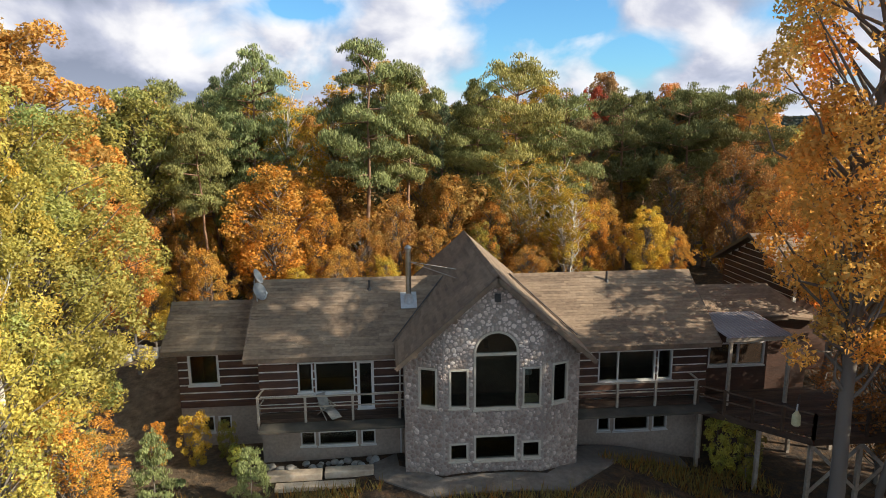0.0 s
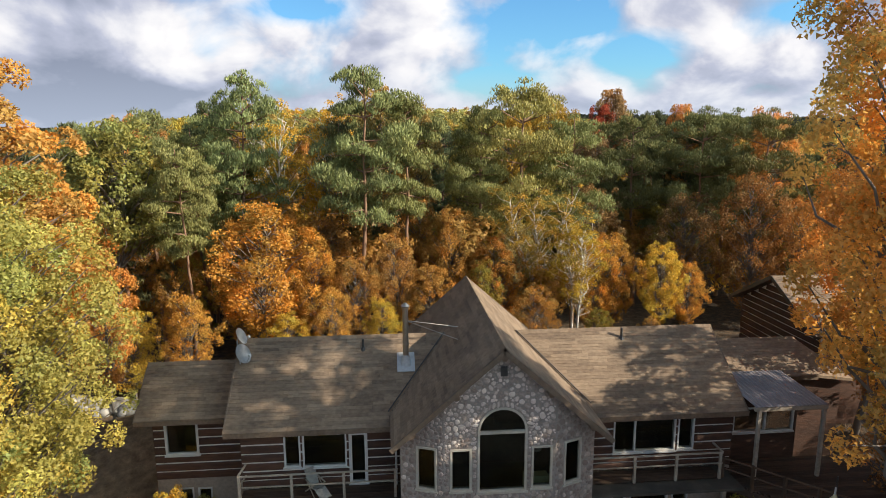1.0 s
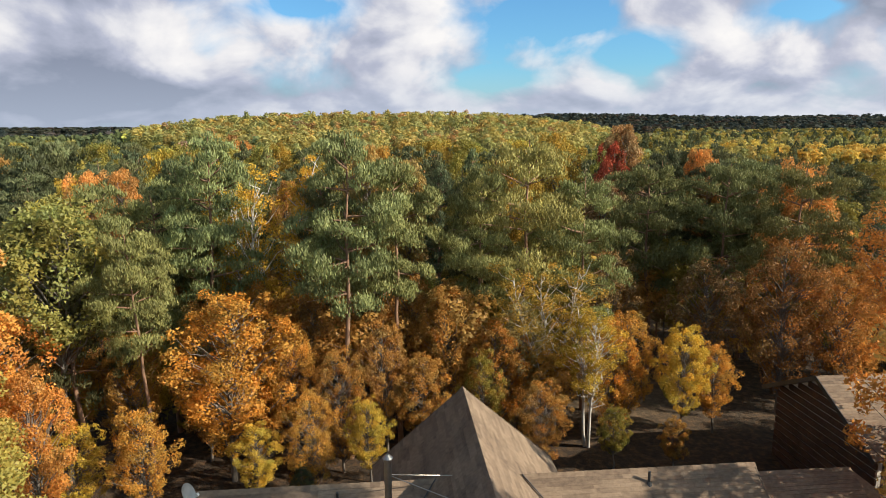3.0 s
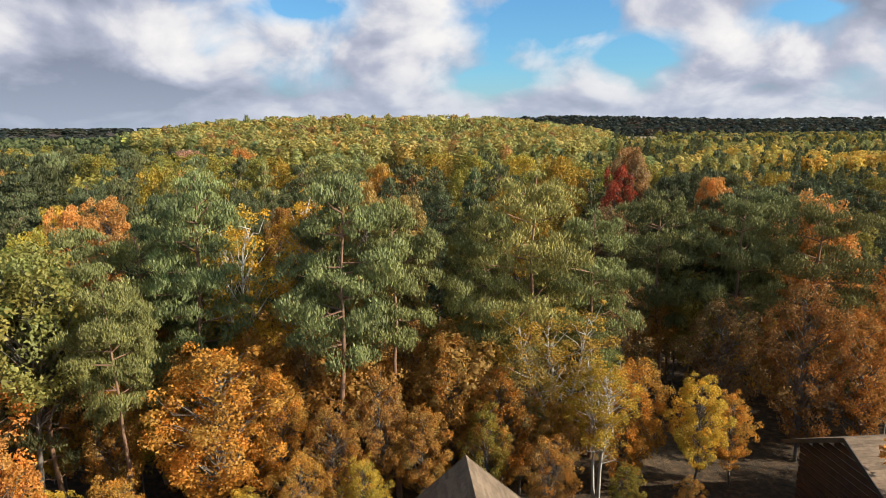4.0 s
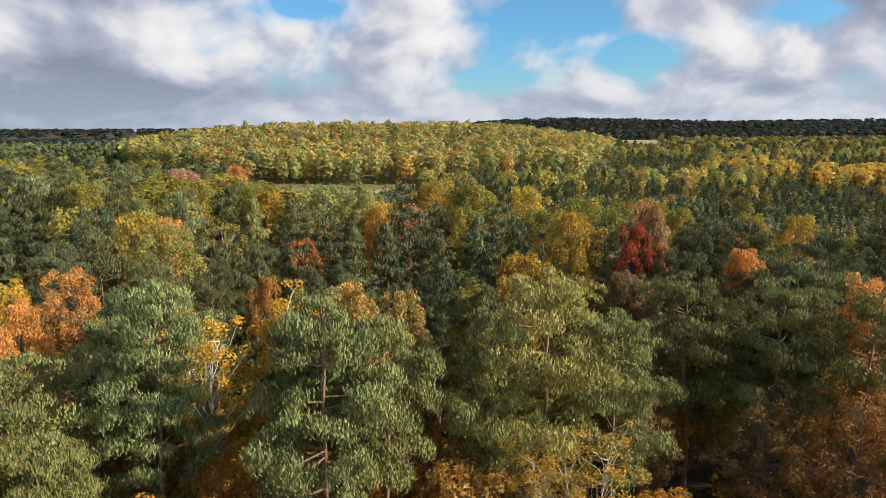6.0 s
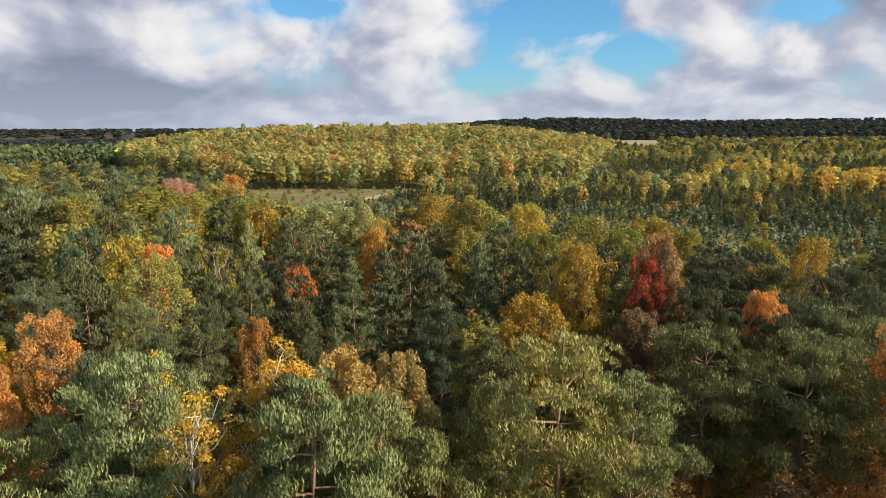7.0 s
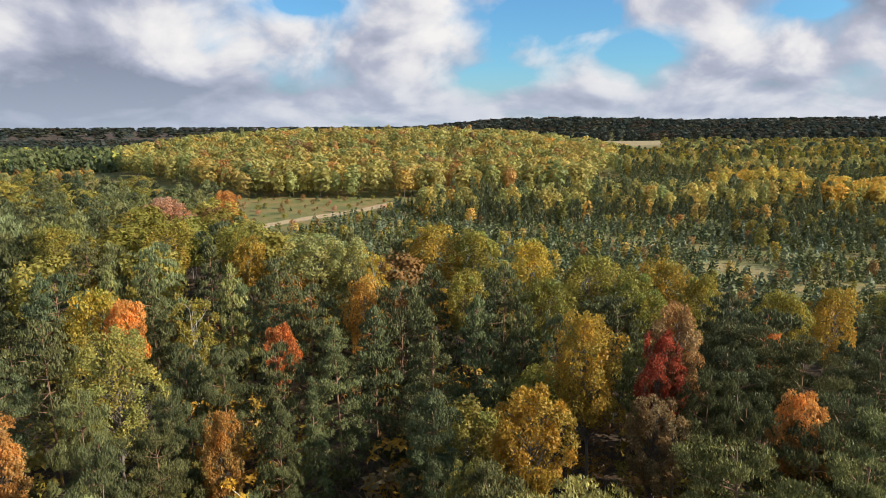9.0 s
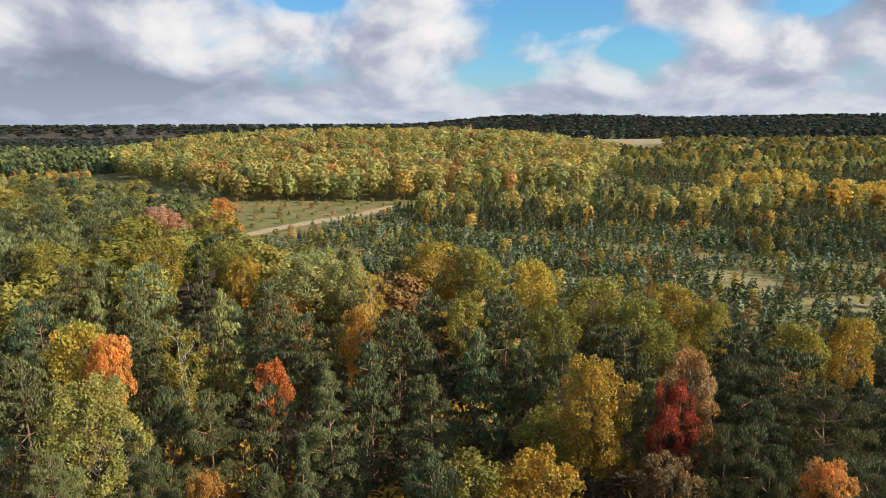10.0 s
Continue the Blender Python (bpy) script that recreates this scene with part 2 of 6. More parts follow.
SANDSTONE = surface("sandstone", [(0.34, 0.26, 0.18), (0.5, 0.4, 0.29), (0.62, 0.52, 0.4)], 0.9, 6, 1.2, 0.02, 20)
DECK = surface("deck_board", [(0.0292, 0.0156, 0.009), (0.0585, 0.0331, 0.0189), (0.0975, 0.0585, 0.0342)], 0.75, 9, 1.0, 0.008, 30, (0.3, 1, 1), vary=0.3)
FASCIA = surface("fascia_board", [(0.09, 0.062, 0.042), (0.15, 0.105, 0.07), (0.22, 0.16, 0.11)], 0.75, 9, 1.0, 0.006, 30)
STEEL = surface("stainless_steel", [(0.34, 0.3, 0.26), (0.43, 0.39, 0.34), (0.52, 0.48, 0.43)], 0.38, 6, 1.0, 0.0, 30, metal=1.0)
DARK = surface("dark_metal", [(0.02, 0.02, 0.02), (0.04, 0.038, 0.036), (0.07, 0.065, 0.06)], 0.5, 9, 1.0, 0.0)
GREY = surface("grey_plastic", [(0.3, 0.3, 0.3), (0.4, 0.4, 0.4), (0.5, 0.5, 0.5)], 0.5, 9, 1.0, 0.0)
CANOPY = surface("corrugated_canopy", [(0.117, 0.101, 0.104), (0.162, 0.145, 0.148), (0.216, 0.194, 0.192)], 0.45, 9, 0.8, 0.004, 30)
# dark tones put the unlit interior's gloom into the surface colour
ROOM = surface("shade_toned_room", [(0.03, 0.026, 0.02), (0.07, 0.06, 0.045), (0.13, 0.11, 0.08)], 0.9, 1.5, 0.5, 0.0)
CURTAIN = surface("curtain", [(0.3, 0.29, 0.25), (0.42, 0.4, 0.35), (0.52, 0.5, 0.45)], 0.9, 5, 1.0, 0.01, 12, (6, 6, 0.4))
CLOTH = surface("weathered_canvas", [(0.16, 0.15, 0.13), (0.24, 0.225, 0.2), (0.32, 0.3, 0.27)], 0.9, 12, 1.5, 0.004, 60)
LAMP_PAPER = surface("yellow_lantern", [(0.5, 0.45, 0.24), (0.62, 0.57, 0.33), (0.7, 0.66, 0.42)], 0.7, 8, 1.5, 0.003, 40)

# ---- helpers for building ----
def smooth(a, b, v):
    k = np.clip((np.asarray(v, float) - a) / (b - a), 0, 1)
    return k * k * (3 - 2 * k)


def mesh_from(name, verts, loops_per_face, material, tint=None, loops=None):
    """A mesh from numpy arrays; every face has the same number of corners, in order, unless loops gives the corners."""
    verts = np.asarray(verts, np.float32).reshape(-1, 3)
    if loops is None:
        loops = np.arange(len(verts), dtype=np.int32)
    loops = np.asarray(loops, np.int32).ravel()
    k = loops_per_face
    count = len(loops) // k
    me = bpy.data.meshes.new(name)
    me.vertices.add(len(verts))
    me.vertices.foreach_set("co", verts.ravel())
    me.loops.add(len(loops))
    me.loops.foreach_set("vertex_index", loops)
    me.polygons.add(count)
    me.polygons.foreach_set("loop_start", np.arange(0, count * k, k, dtype=np.int32))
    me.update(calc_edges=True)
    me.validate()
    if tint is not None:
        layer = me.color_attributes.new("tint", "FLOAT_COLOR", "POINT")
        layer.data.foreach_set("color", np.concatenate([np.asarray(tint, np.float32).reshape(-1, 3), np.ones((len(verts), 1), np.float32)], 1).ravel())
    me.materials.append(material)
    return me


def part(name, bm, material, parent=None, label="", bevel=0.0):
    """Links a bmesh as one mesh object under a thing or a part."""
    if bevel:
        bmesh.ops.bevel(bm, geom=list(bm.edges), offset=bevel, segments=1, affect="EDGES", clamp_overlap=True)
    bmesh.ops.recalc_face_normals(bm, faces=list(bm.faces))
    me = bpy.data.meshes.new(name)
    bm.to_mesh(me)
    bm.free()
    me.materials.append(material)
    ob = new(name, me)
    if parent is not None:
        ob.parent = parent
    if label:
        ob["label"] = label
    return ob


def empty(name, label, category, group="", kind="", at=(0, 0, 0)):
    ob = new(name)
    ob.location = at
    return tagged(ob, label, category, group, kind)


def box(bm, lo, hi, m=None):
    """A box between two corners, added to bm; m turns it."""
    vs = [bm.verts.new((x, y, z)) for x in (lo[0], hi[0]) for y in (lo[1], hi[1]) for z in (lo[2], hi[2])]
    for f in ((0, 1, 3, 2), (4, 6, 7, 5), (0, 4, 5, 1), (2, 3, 7, 6), (0, 2, 6, 4), (1, 5, 7, 3)):
        bm.faces.new([vs[i] for i in f])
    if m is not None:
        for v in vs:
            v.co = m @ v.co
    return vs


def boxed(lo, hi, m=None):
    bm = bmesh.new()
    box(bm, lo, hi, m)
    return bm


def beam(bm, a, b, w, h=None, up=(0, 0, 1)):
    """A straight bar from a to b with a rectangular section."""
    a, b = Vector(a), Vector(b)
    h = h or w
    d = (b - a).normalized()
    side = d.cross(Vector(up))
    if side.length < 1e-4:
        side = d.cross(Vector((0, 1, 0)))
    side.normalize()
    top = side.cross(d)
    ring = [[bm.verts.new(p + side * (sx * w / 2) + top * (sy * h / 2)) for sx, sy in ((-1, -1), (1, -1), (1, 1), (-1, 1))] for p in (a, b)]
    for i in range(4):
        bm.faces.new((ring[0][i], ring[0][(i + 1) % 4], ring[1][(i + 1) % 4], ring[1][i]))
    bm.faces.new(ring[0][::-1])
    bm.faces.new(ring[1])


def tube(bm, points, radii, sides=8, cap=True):
    """A round bar through points with a radius at each."""
    rings = []
    pts = [Vector(p) for p in points]
    for i, p in enumerate(pts):
        d = (pts[min(i + 1, len(pts) - 1)] - pts[max(i - 1, 0)]).normalized()
        a = d.cross(Vector((0.3, 0.9, 0.1)))
        if a.length < 0.05:
            a = d.cross(Vector((1, 0, 0)))
        a.normalize()
        b = d.cross(a)
        rings.append([bm.verts.new(p + (a * math.cos(q) + b * math.sin(q)) * radii[i]) for q in (2 * math.pi * k / sides for k in range(sides))])
    for r, s in zip(rings, rings[1:]):
        for k in range(sides):
            bm.faces.new((r[k], r[(k + 1) % sides], s[(k + 1) % sides], s[k]))
    if cap:
        bm.faces.new(rings[0][::-1])
        bm.faces.new(rings[-1])


# ---- ground ----
def ground_height(x, y):
    x, y = np.asarray(x, float), np.asarray(y, float)
    z = 0.95 + 1.9 * smooth(30.5, 37.5, y) - 1.2 * smooth(60, 130, y)
    z = z - 0.9 * smooth(7.5, 13.0, x) * (1 - smooth(31, 37, y)) + 0.55 * np.exp(-((x - 2.6) / 4.0) ** 2 - ((y - 27.5) / 2.5) ** 2)
    z = z - 1.2 * (1 - smooth(8, 24, y))
    z = z + 0.12 * np.sin(x * 0.7 + 1.3) * np.cos(y * 0.53) * smooth(20, 60, np.abs(y - 31))
    hill = 15.5 * np.exp(-np.abs((x + 5) / 155.0) ** 4 - ((np.minimum(y, 470) - 470) / 105.0) ** 2 - (np.maximum(y - 470, 0) / 160.0) ** 2)
    east = 4.0 * smooth(200, 520, x) * smooth(240, 620, y)
    far = 30.0 * smooth(880, 1350, y) * smooth(-250, 250, x - 0.1 * y) * (0.8 + 0.2 * np.sin(x * 0.004 + 0.7)) + 9.0 * smooth(1200, 2600, y)
    far = far * (1 - 0.6 * smooth(3000, 4800, y))
    swell = 7.0 * np.exp(-((x - 310) / 130.0) ** 2 - ((y - 850) / 120.0) ** 2)
    return z + hill + east + far + swell


def on_track(x, y):
    """How much of the ground is the sandy farm track, the dirt clearing or the drive behind the house."""
    x, y = np.asarray(x, float), np.asarray(y, float)
    centre = 223 + (x + 34) * 1.3 + 2.5 * np.sin(x * 0.16)
    lane = (np.abs(y - centre) < 4.2) * (x > -42) * (x < 3) * 1.0
    lane2 = (np.abs(y - 520 - 0.25 * (x - 210)) < 9) * (x > 150) * (x < 330) * 0.9
    clearing = np.exp(-(((x - 74) / 9.0) ** 2 + ((y - 152) / 9.0) ** 2)) * 0.32 + np.exp(-(((x - 84) / 11.0) ** 2 + ((y - 132) / 6.0) ** 2)) * 0.34
    drive = np.exp(-(((x - 15) / 7.0) ** 2 + ((y - 49) / 3.2) ** 2)) * 0.25
    field = (y > 760) * (y < 930) * (x > 215) * (x < 400) * 0.6
    yard = np.exp(-(((x + 12.8) / 3.8) ** 2 + ((y - 32) / 5.0) ** 2)) * 0.42
    return np.clip(lane + lane2 + clearing + drive + field + yard, 0, 1)


def meadow(x, y):
    x, y = np.asarray(x, float), np.asarray(y, float)
    plain = smooth(150, 190, y + 0.9 * np.minimum(x, 60)) * (1 - smooth(620, 720, y) * (1 - smooth(180, 215, x) * (1 - smooth(400, 440, x))))
    return np.clip(plain * 0.85 + 0.7 * np.exp(-((x - 72) / 40.0) ** 2 - ((y - 140) / 25.0) ** 2), 0, 1)


def build_ground():
    xs = np.concatenate([-np.geomspace(4800, 62, 34), np.linspace(-60, 100, 107), np.geomspace(103, 4800, 34)])
    ys = np.concatenate([[-600, -250, -120, -60, -30, -12], np.linspace(-4, 70, 60), np.linspace(72, 300, 96), np.geomspace(304, 5000, 60)])
    X, Y = np.meshgrid(xs, ys)
    Z = ground_height(X, Y)
    n, m = X.shape
    idx = np.arange(n * m).reshape(n, m)
    loops = np.stack([idx[:-1, :-1], idx[:-1, 1:], idx[1:, 1:], idx[1:, :-1]], -1).reshape(-1)
    me = mesh_from("ground", np.stack([X, Y, Z], -1).reshape(-1, 3), 4, GROUND, loops=loops)
    layer = me.color_attributes.new("cover", "FLOAT_COLOR", "POINT")
    cov = np.stack([on_track(X, Y), meadow(X, Y), X * 0, X * 0 + 1], -1).astype(np.float32)
    layer.data.foreach_set("color", cov.ravel())
    me.polygons.foreach_set("use_smooth", np.ones(len(me.polygons), bool))
    tagged(new("ground", me), "leaf-strewn forest floor, rough grass and sandy tracks", "ground", kind="structure")


build_ground()

# ---- house ----
def prism(bm, outline, depth):
    """A solid from a flat outline of points, pushed along the vector depth."""
    d = Vector(depth)
    a = [bm.verts.new(p) for p in outline]
    b = [bm.verts.new(Vector(p) + d) for p in outline]
    n = len(outline)
    bm.faces.new(a)
    bm.faces.new(b[::-1])
    for i in range(n):
        bm.faces.new((a[i], b[i], b[(i + 1) % n], a[(i + 1) % n]))


def slab(name, corners, thick, material, parent=None, label=""):
    bm = bmesh.new()
    prism(bm, corners, (0, 0, -thick))
    return part(name, bm, material, parent, label)


def shingled(name, a, b, up, parent, seed, course=0.145, keep=None, label=""):
    """A roof slope from eave corner a to eave corner b, rising by the vector up: a deck with courses of shingles that lap and step."""
    rng = random.Random(seed)
    a, b, up = Vector(a), Vector(b), Vector(up)
    along = (b - a).normalized()
    width, rise = (b - a).length, up.length
    slope = up.normalized()
    out = along.cross(slope).normalized()
    if out.z < 0:
        out = -out
    vs, loops = [], []

    def quad(*pts):
        k = len(vs)
        vs.extend(pts)
        loops.extend((k, k + 1, k + 2, k + 3))

    n = max(1, int(rise / course))
    course = rise / n
    for i in range(n):
        s = -rng.uniform(0, 0.8)
        while s < width:
            w = rng.uniform(0.55, 1.25)
            s0, s1 = max(s, 0.0), min(s + w, width)
            s += w
            if s1 - s0 < 0.04:
                continue
            lift = 0.015 + rng.uniform(-0.003, 0.005)
            droop = rng.uniform(0, 0.012)
            p0 = a + slope * (i * course - droop)
            p1 = a + slope * ((i + 1) * course + 0.03)
            q = [p0 + along * s0 + out * lift, p0 + along * (s1 - 0.006) + out * lift, p1 + along * (s1 - 0.006) + out * 0.006, p1 + along * s0 + out * 0.006]
            if keep is not None and not keep((q[0] + q[2]) / 2):
                continue
            quad(*q)
            quad(p0 + along * s0, p0 + along * (s1 - 0.006), q[1], q[0])
    me = mesh_from(name, [tuple(v) for v in vs], 4, SHINGLE, loops=loops)
    ob = new(name, me)
    ob.parent = parent
    if label:
        ob["label"] = label
    ob["kind"] = "stuff"
    deck = part("roof_deck", bmesh_quad_slab(a, b, up, out, 0.13), FASCIA, ob)
    return ob


def bmesh_quad_slab(a, b, up, out, thick):
    bm = bmesh.new()
    prism(bm, [a, b, b + up, a + up], -out * thick)
    return bm


def welded(bm):
    bmesh.ops.remove_doubles(bm, verts=list(bm.verts), dist=0.0005)
    return bm


def holed(bm, p0, p1, z0, top, holes, thick, inward):
    """An upright wall from p0 to p1 (x, y) with holes. top(s) is its height and each hole is (s0, s1, low, high(s)) along it; it goes thick metres inward."""
    p0, p1 = Vector((*p0, 0)), Vector((*p1, 0))
    length = (p1 - p0).length
    d = (p1 - p0) / length
    push = Vector((*inward, 0)).normalized() * thick
    cuts = {0.0, length}
    for s0, s1, low, high in holes:
        cuts |= {s0, s1}
        if callable(high):
            cuts |= {s0 + (s1 - s0) * (0.5 - 0.5 * math.cos(math.pi * k / 14)) for k in range(15)}
    if callable(top):
        cuts |= {k * length / 8 for k in range(9)} | ({length / 2})
    cuts = sorted(c for c in cuts if 0 <= c <= length)
    hgt = (lambda s: top(s)) if callable(top) else (lambda s: top)
    for a, b in zip(cuts, cuts[1:]):
        if b - a < 1e-4:
            continue
        mid = (a + b) / 2
        spans, low_a, low_b = [], z0, z0
        for s0, s1, low, high in sorted((h for h in holes if h[0] - 1e-6 < mid < h[1] + 1e-6), key=lambda h: h[2]):
            spans.append((low_a, low_b, low, low))
            low_a, low_b = (high(a), high(b)) if callable(high) else (high, high)
        spans.append((low_a, low_b, hgt(a), hgt(b)))
        for la, lb, ha, hb in spans:
            if ha - la < 1e-4 and hb - lb < 1e-4:
                continue
            A, B = p0 + d * a, p0 + d * b
            prism(bm, [(A.x, A.y, la), (B.x, B.y, lb), (B.x, B.y, hb), (A.x, A.y, ha)], push)


def window(parent, p0, p1, low, high, inward, mullions=(), trim=0.07, material=None, transom=None, arch=False, name="window", sill=True):
    """A window between two points of a wall: frame, sill, mullions and panes set back from the face."""
    material = material or TRIM
    a, b, w = Vector((*p0, 0)), Vector((*p1, 0)), Vector((*inward, 0)).normalized()
    length = (b - a).length
    d = (b - a) / length
    top = empty(name, "", "")
    del_keys = [k for k in top.keys()]
    for k in del_keys:
        del top[k]
    top.parent = parent

    def bar(bm, s0, s1, z0, z1, out, deep):
        A, B = a + d * s0 - w * out, a + d * s1 - w * out
        prism(bm, [(A.x, A.y, z0), (B.x, B.y, z0), (B.x, B.y, z1), (A.x, A.y, z1)], w * deep)

    bm = bmesh.new()
    side_top = high - length / 2 if arch else high
    bar(bm, 0, trim, low, side_top, 0.035, 0.13)
    bar(bm, length - trim, length, low, side_top, 0.035, 0.13)
    bar(bm, trim, length - trim, low, low + trim, 0.033, 0.13)
    if arch:
        r = length / 2
        mid = a + d * r
        for k in range(16):
            q0, q1 = math.pi * k / 16, math.pi * (k + 1) / 16
            ring = [mid + d * (-math.cos(q) * rr) + Vector((0, 0, side_top + math.sin(q) * rr)) - w * 0.035 for q, rr in ((q0, r), (q1, r), (q1, r - trim), (q0, r - trim))]
            prism(bm, ring, w * 0.13)
    else:
        bar(bm, trim, length - trim, high - trim, high, 0.033, 0.13)
    part("window_frame", bm, material, top)
    for m in mullions:
        bm = bmesh.new()
        bar(bm, m - trim / 2, m + trim / 2, low + trim, high - trim, 0.03, 0.12)
        part("mullion", bm, material, top)
    if transom:
        bm = bmesh.new()
        bar(bm, trim, length - trim, transom - 0.05, transom + 0.05, 0.03, 0.12)
        part("transom", bm, material, top)
    edges = [trim, *sorted(mullions), length - trim]
    for s0, s1 in zip(edges, edges[1:]):
        bm = bmesh.new()
        A, B = a + d * s0 + w * 0.05, a + d * s1 + w * 0.05
        if arch:
            r = length / 2 - trim * 0.5
            pts = [(A.x, A.y, low + trim), (B.x, B.y, low + trim)] + [tuple(a + d * (length / 2 + math.cos(math.pi * k / 14) * r) + w * 0.05 + Vector((0, 0, side_top + math.sin(math.pi * k / 14) * r))) for k in range(15)]
        else:
            pts = [(A.x, A.y, low + trim), (B.x, B.y, low + trim), (B.x, B.y, high - trim), (A.x, A.y, high - trim)]
        prism(bm, pts, w * 0.012)
        pane = part("pane", bm, GLASS, top)
        pane.visible_shadow = False
    if sill:
        bm = bmesh.new()
        bar(bm, -0.04, length + 0.04, low - 0.05, low, 0.075, 0.12)
        part("window_sill", bm, material, top)
    return top


def log_wall(parent, p0, p1, z0, z1, holes, inward, pitch=0.345):
    """Squared logs one above the other with pale chinking between, cut round the openings."""
    a, b, w = Vector((*p0, 0)), Vector((*p1, 0)), Vector((*inward, 0)).normalized()
    length = (b - a).length
    d = (b - a) / length
    core = bmesh.new()
    holed(core, (a + w * 0.06).xy, (b + w * 0.06).xy, z0, z1, holes, 0.22, inward)
    wall = part("wall", core, CHINK, parent, "pale chinking between the logs")
    n = int(round((z1 - z0) / pitch))
    for i in range(n):
        lo, hi = z0 + i * pitch + 0.035, min(z0 + (i + 1) * pitch - 0.035, z1)
        if hi - lo < 0.08:
            continue
        free = [(0.0, length)]
        for s0, s1, low, high in holes:
            if low < hi - 0.04 and high > lo + 0.04:
                free = [q for f0, f1 in free for q in ((f0, min(f1, s0)), (max(f0, s1), f1)) if q[1] - q[0] > 0.05]
        for f0, f1 in free:
            bm = bmesh.new()
            A, B = a + d * f0, a + d * f1
            out = 0.02 + 0.012 * math.sin(i * 2.1 + f0)
            prism(bm, [(*(A - w * (out - 0.03)).xy, lo), (*(A - w * out).xy, lo + 0.03), (*(A - w * out).xy, hi - 0.03), (*(A - w * (out - 0.03)).xy, hi), (*(A + w * 0.075).xy, hi), (*(A + w * 0.075).xy, lo)], B - A)
            part("log", bm, LOG, wall)
    return wall


house = empty("log_house", "dark log house with stone gable bay and brown shingle roofs", "house")

# roofs
EAVE_Y, EAVE_Z, RIDGE_Y, RIDGE_Z = 28.96, 5.61, 32.26, 7.94
shingled("main_roof", (-6.82, EAVE_Y, EAVE_Z), (2.6, EAVE_Y, EAVE_Z), (0, RIDGE_Y - EAVE_Y, RIDGE_Z - EAVE_Z), house, 9, keep=lambda p: not (abs(p.x - 2.72) < (8.95 - p.z) / 0.878))
shingled("main_roof", (2.8, EAVE_Y, EAVE_Z), (12.44, EAVE_Y, EAVE_Z), (0, RIDGE_Y - EAVE_Y, RIDGE_Z - EAVE_Z), house, 1, keep=lambda p: not (abs(p.x - 2.72) < (8.95 - p.z) / 0.878))
shingled("rear_roof", (12.44, 2 * RIDGE_Y - EAVE_Y, EAVE_Z), (-6.82, 2 * RIDGE_Y - EAVE_Y, EAVE_Z), (0, EAVE_Y - RIDGE_Y, RIDGE_Z - EAVE_Z), house, 2, course=0.5)
GX, GZ, GF, GB = 2.72, 9.17, 26.78, 36.93
shingled("gable_roof", (-0.97, GB, 5.93), (-0.97, GF, 5.93), (GX + 0.97, 0, GZ - 5.93), house, 3)
shingled("gable_roof", (6.41, GF, 5.93), (6.41, GB, 5.93), (GX - 6.41, 0, GZ - 5.93), house, 4)
shingled("wing_roof", (-10.42, 30.5, 5.48), (-6.8, 30.5, 5.48), (0, 1.88, 1.56), house, 5)
shingled("wing_roof", (-6.8, 34.26, 5.48), (-10.42, 34.26, 5.48), (0, -1.88, 1.56), house, 6, course=0.5)
shingled("wing_roof", (12.45, 31.5, 5.84), (17.0, 31.5, 5.84), (0, 1.8, 1.07), house, 7)
shingled("wing_roof", (17.0, 35.1, 5.84), (12.45, 35.1, 5.84), (0, -1.8, 1.07), house, 8, course=0.5)
# hipped end of the east wing
bm = bmesh.new()
prism(bm, [(16.98, 31.5, 5.84), (18.6, 31.5, 5.62), (16.95, 33.3, 6.9)], (0, 0, -0.12))
prism(bm, [(18.6, 31.5, 5.62), (18.6, 35.1, 5.62), (16.95, 33.3, 6.9)], (0, 0, -0.12))
part("roof_hip", bm, SHINGLE, house)
# ridge caps
for name, a, b, w in (("ridge_cap", (-6.84, RIDGE_Y, RIDGE_Z + 0.02), (1.35, RIDGE_Y, RIDGE_Z + 0.02), 0.26), ("ridge_cap", (4.1, RIDGE_Y, RIDGE_Z + 0.02), (12.46, RIDGE_Y, RIDGE_Z + 0.02), 0.26),
                      ("ridge_cap", (GX, GF - 0.02, GZ + 0.03), (GX, GB + 0.02, GZ + 0.03), 0.24), ("ridge_cap", (-10.44, 32.38, 7.06), (-6.8, 32.38, 7.06), 0.24), ("ridge_cap", (12.46, 33.3, 6.93), (16.95, 33.3, 6.93), 0.24)):
    bm = bmesh.new()
    A, B = Vector(a), Vector(b)
    d = (B - A).normalized()
    s = d.cross(Vector((0, 0, 1)))
    n = int((B - A).length / 0.32)
    for i in range(n):
        p, q = A + (B - A) * (i / n), A + (B - A) * ((i + 1.12) / n)
        for sg in (-1, 1):
            prism(bm, [p + Vector((0, 0, 0.035)), q + Vector((0, 0, 0.02)), q + s * sg * w / 2 - Vector((0, 0, w * 0.36)), p + s * sg * w / 2 - Vector((0, 0, w * 0.34))], (0, 0, -0.012))
    part(name, bm, SHINGLE, house)["kind"] = "stuff"
# valley flashings
for sg in (-1, 1):
    bm = bmesh.new()
    x1 = GX + sg * 1.39
    x2 = GX + sg * 3.69
    for off in (-0.07, 0.09):
        beam(bm, (x1 + off * sg, RIDGE_Y - 0.02, RIDGE_Z + 0.05), (x2 + off * sg, 29.4, 5.99), 0.03, 0.03)
    part("valley_flashing", bm, DARK, house)
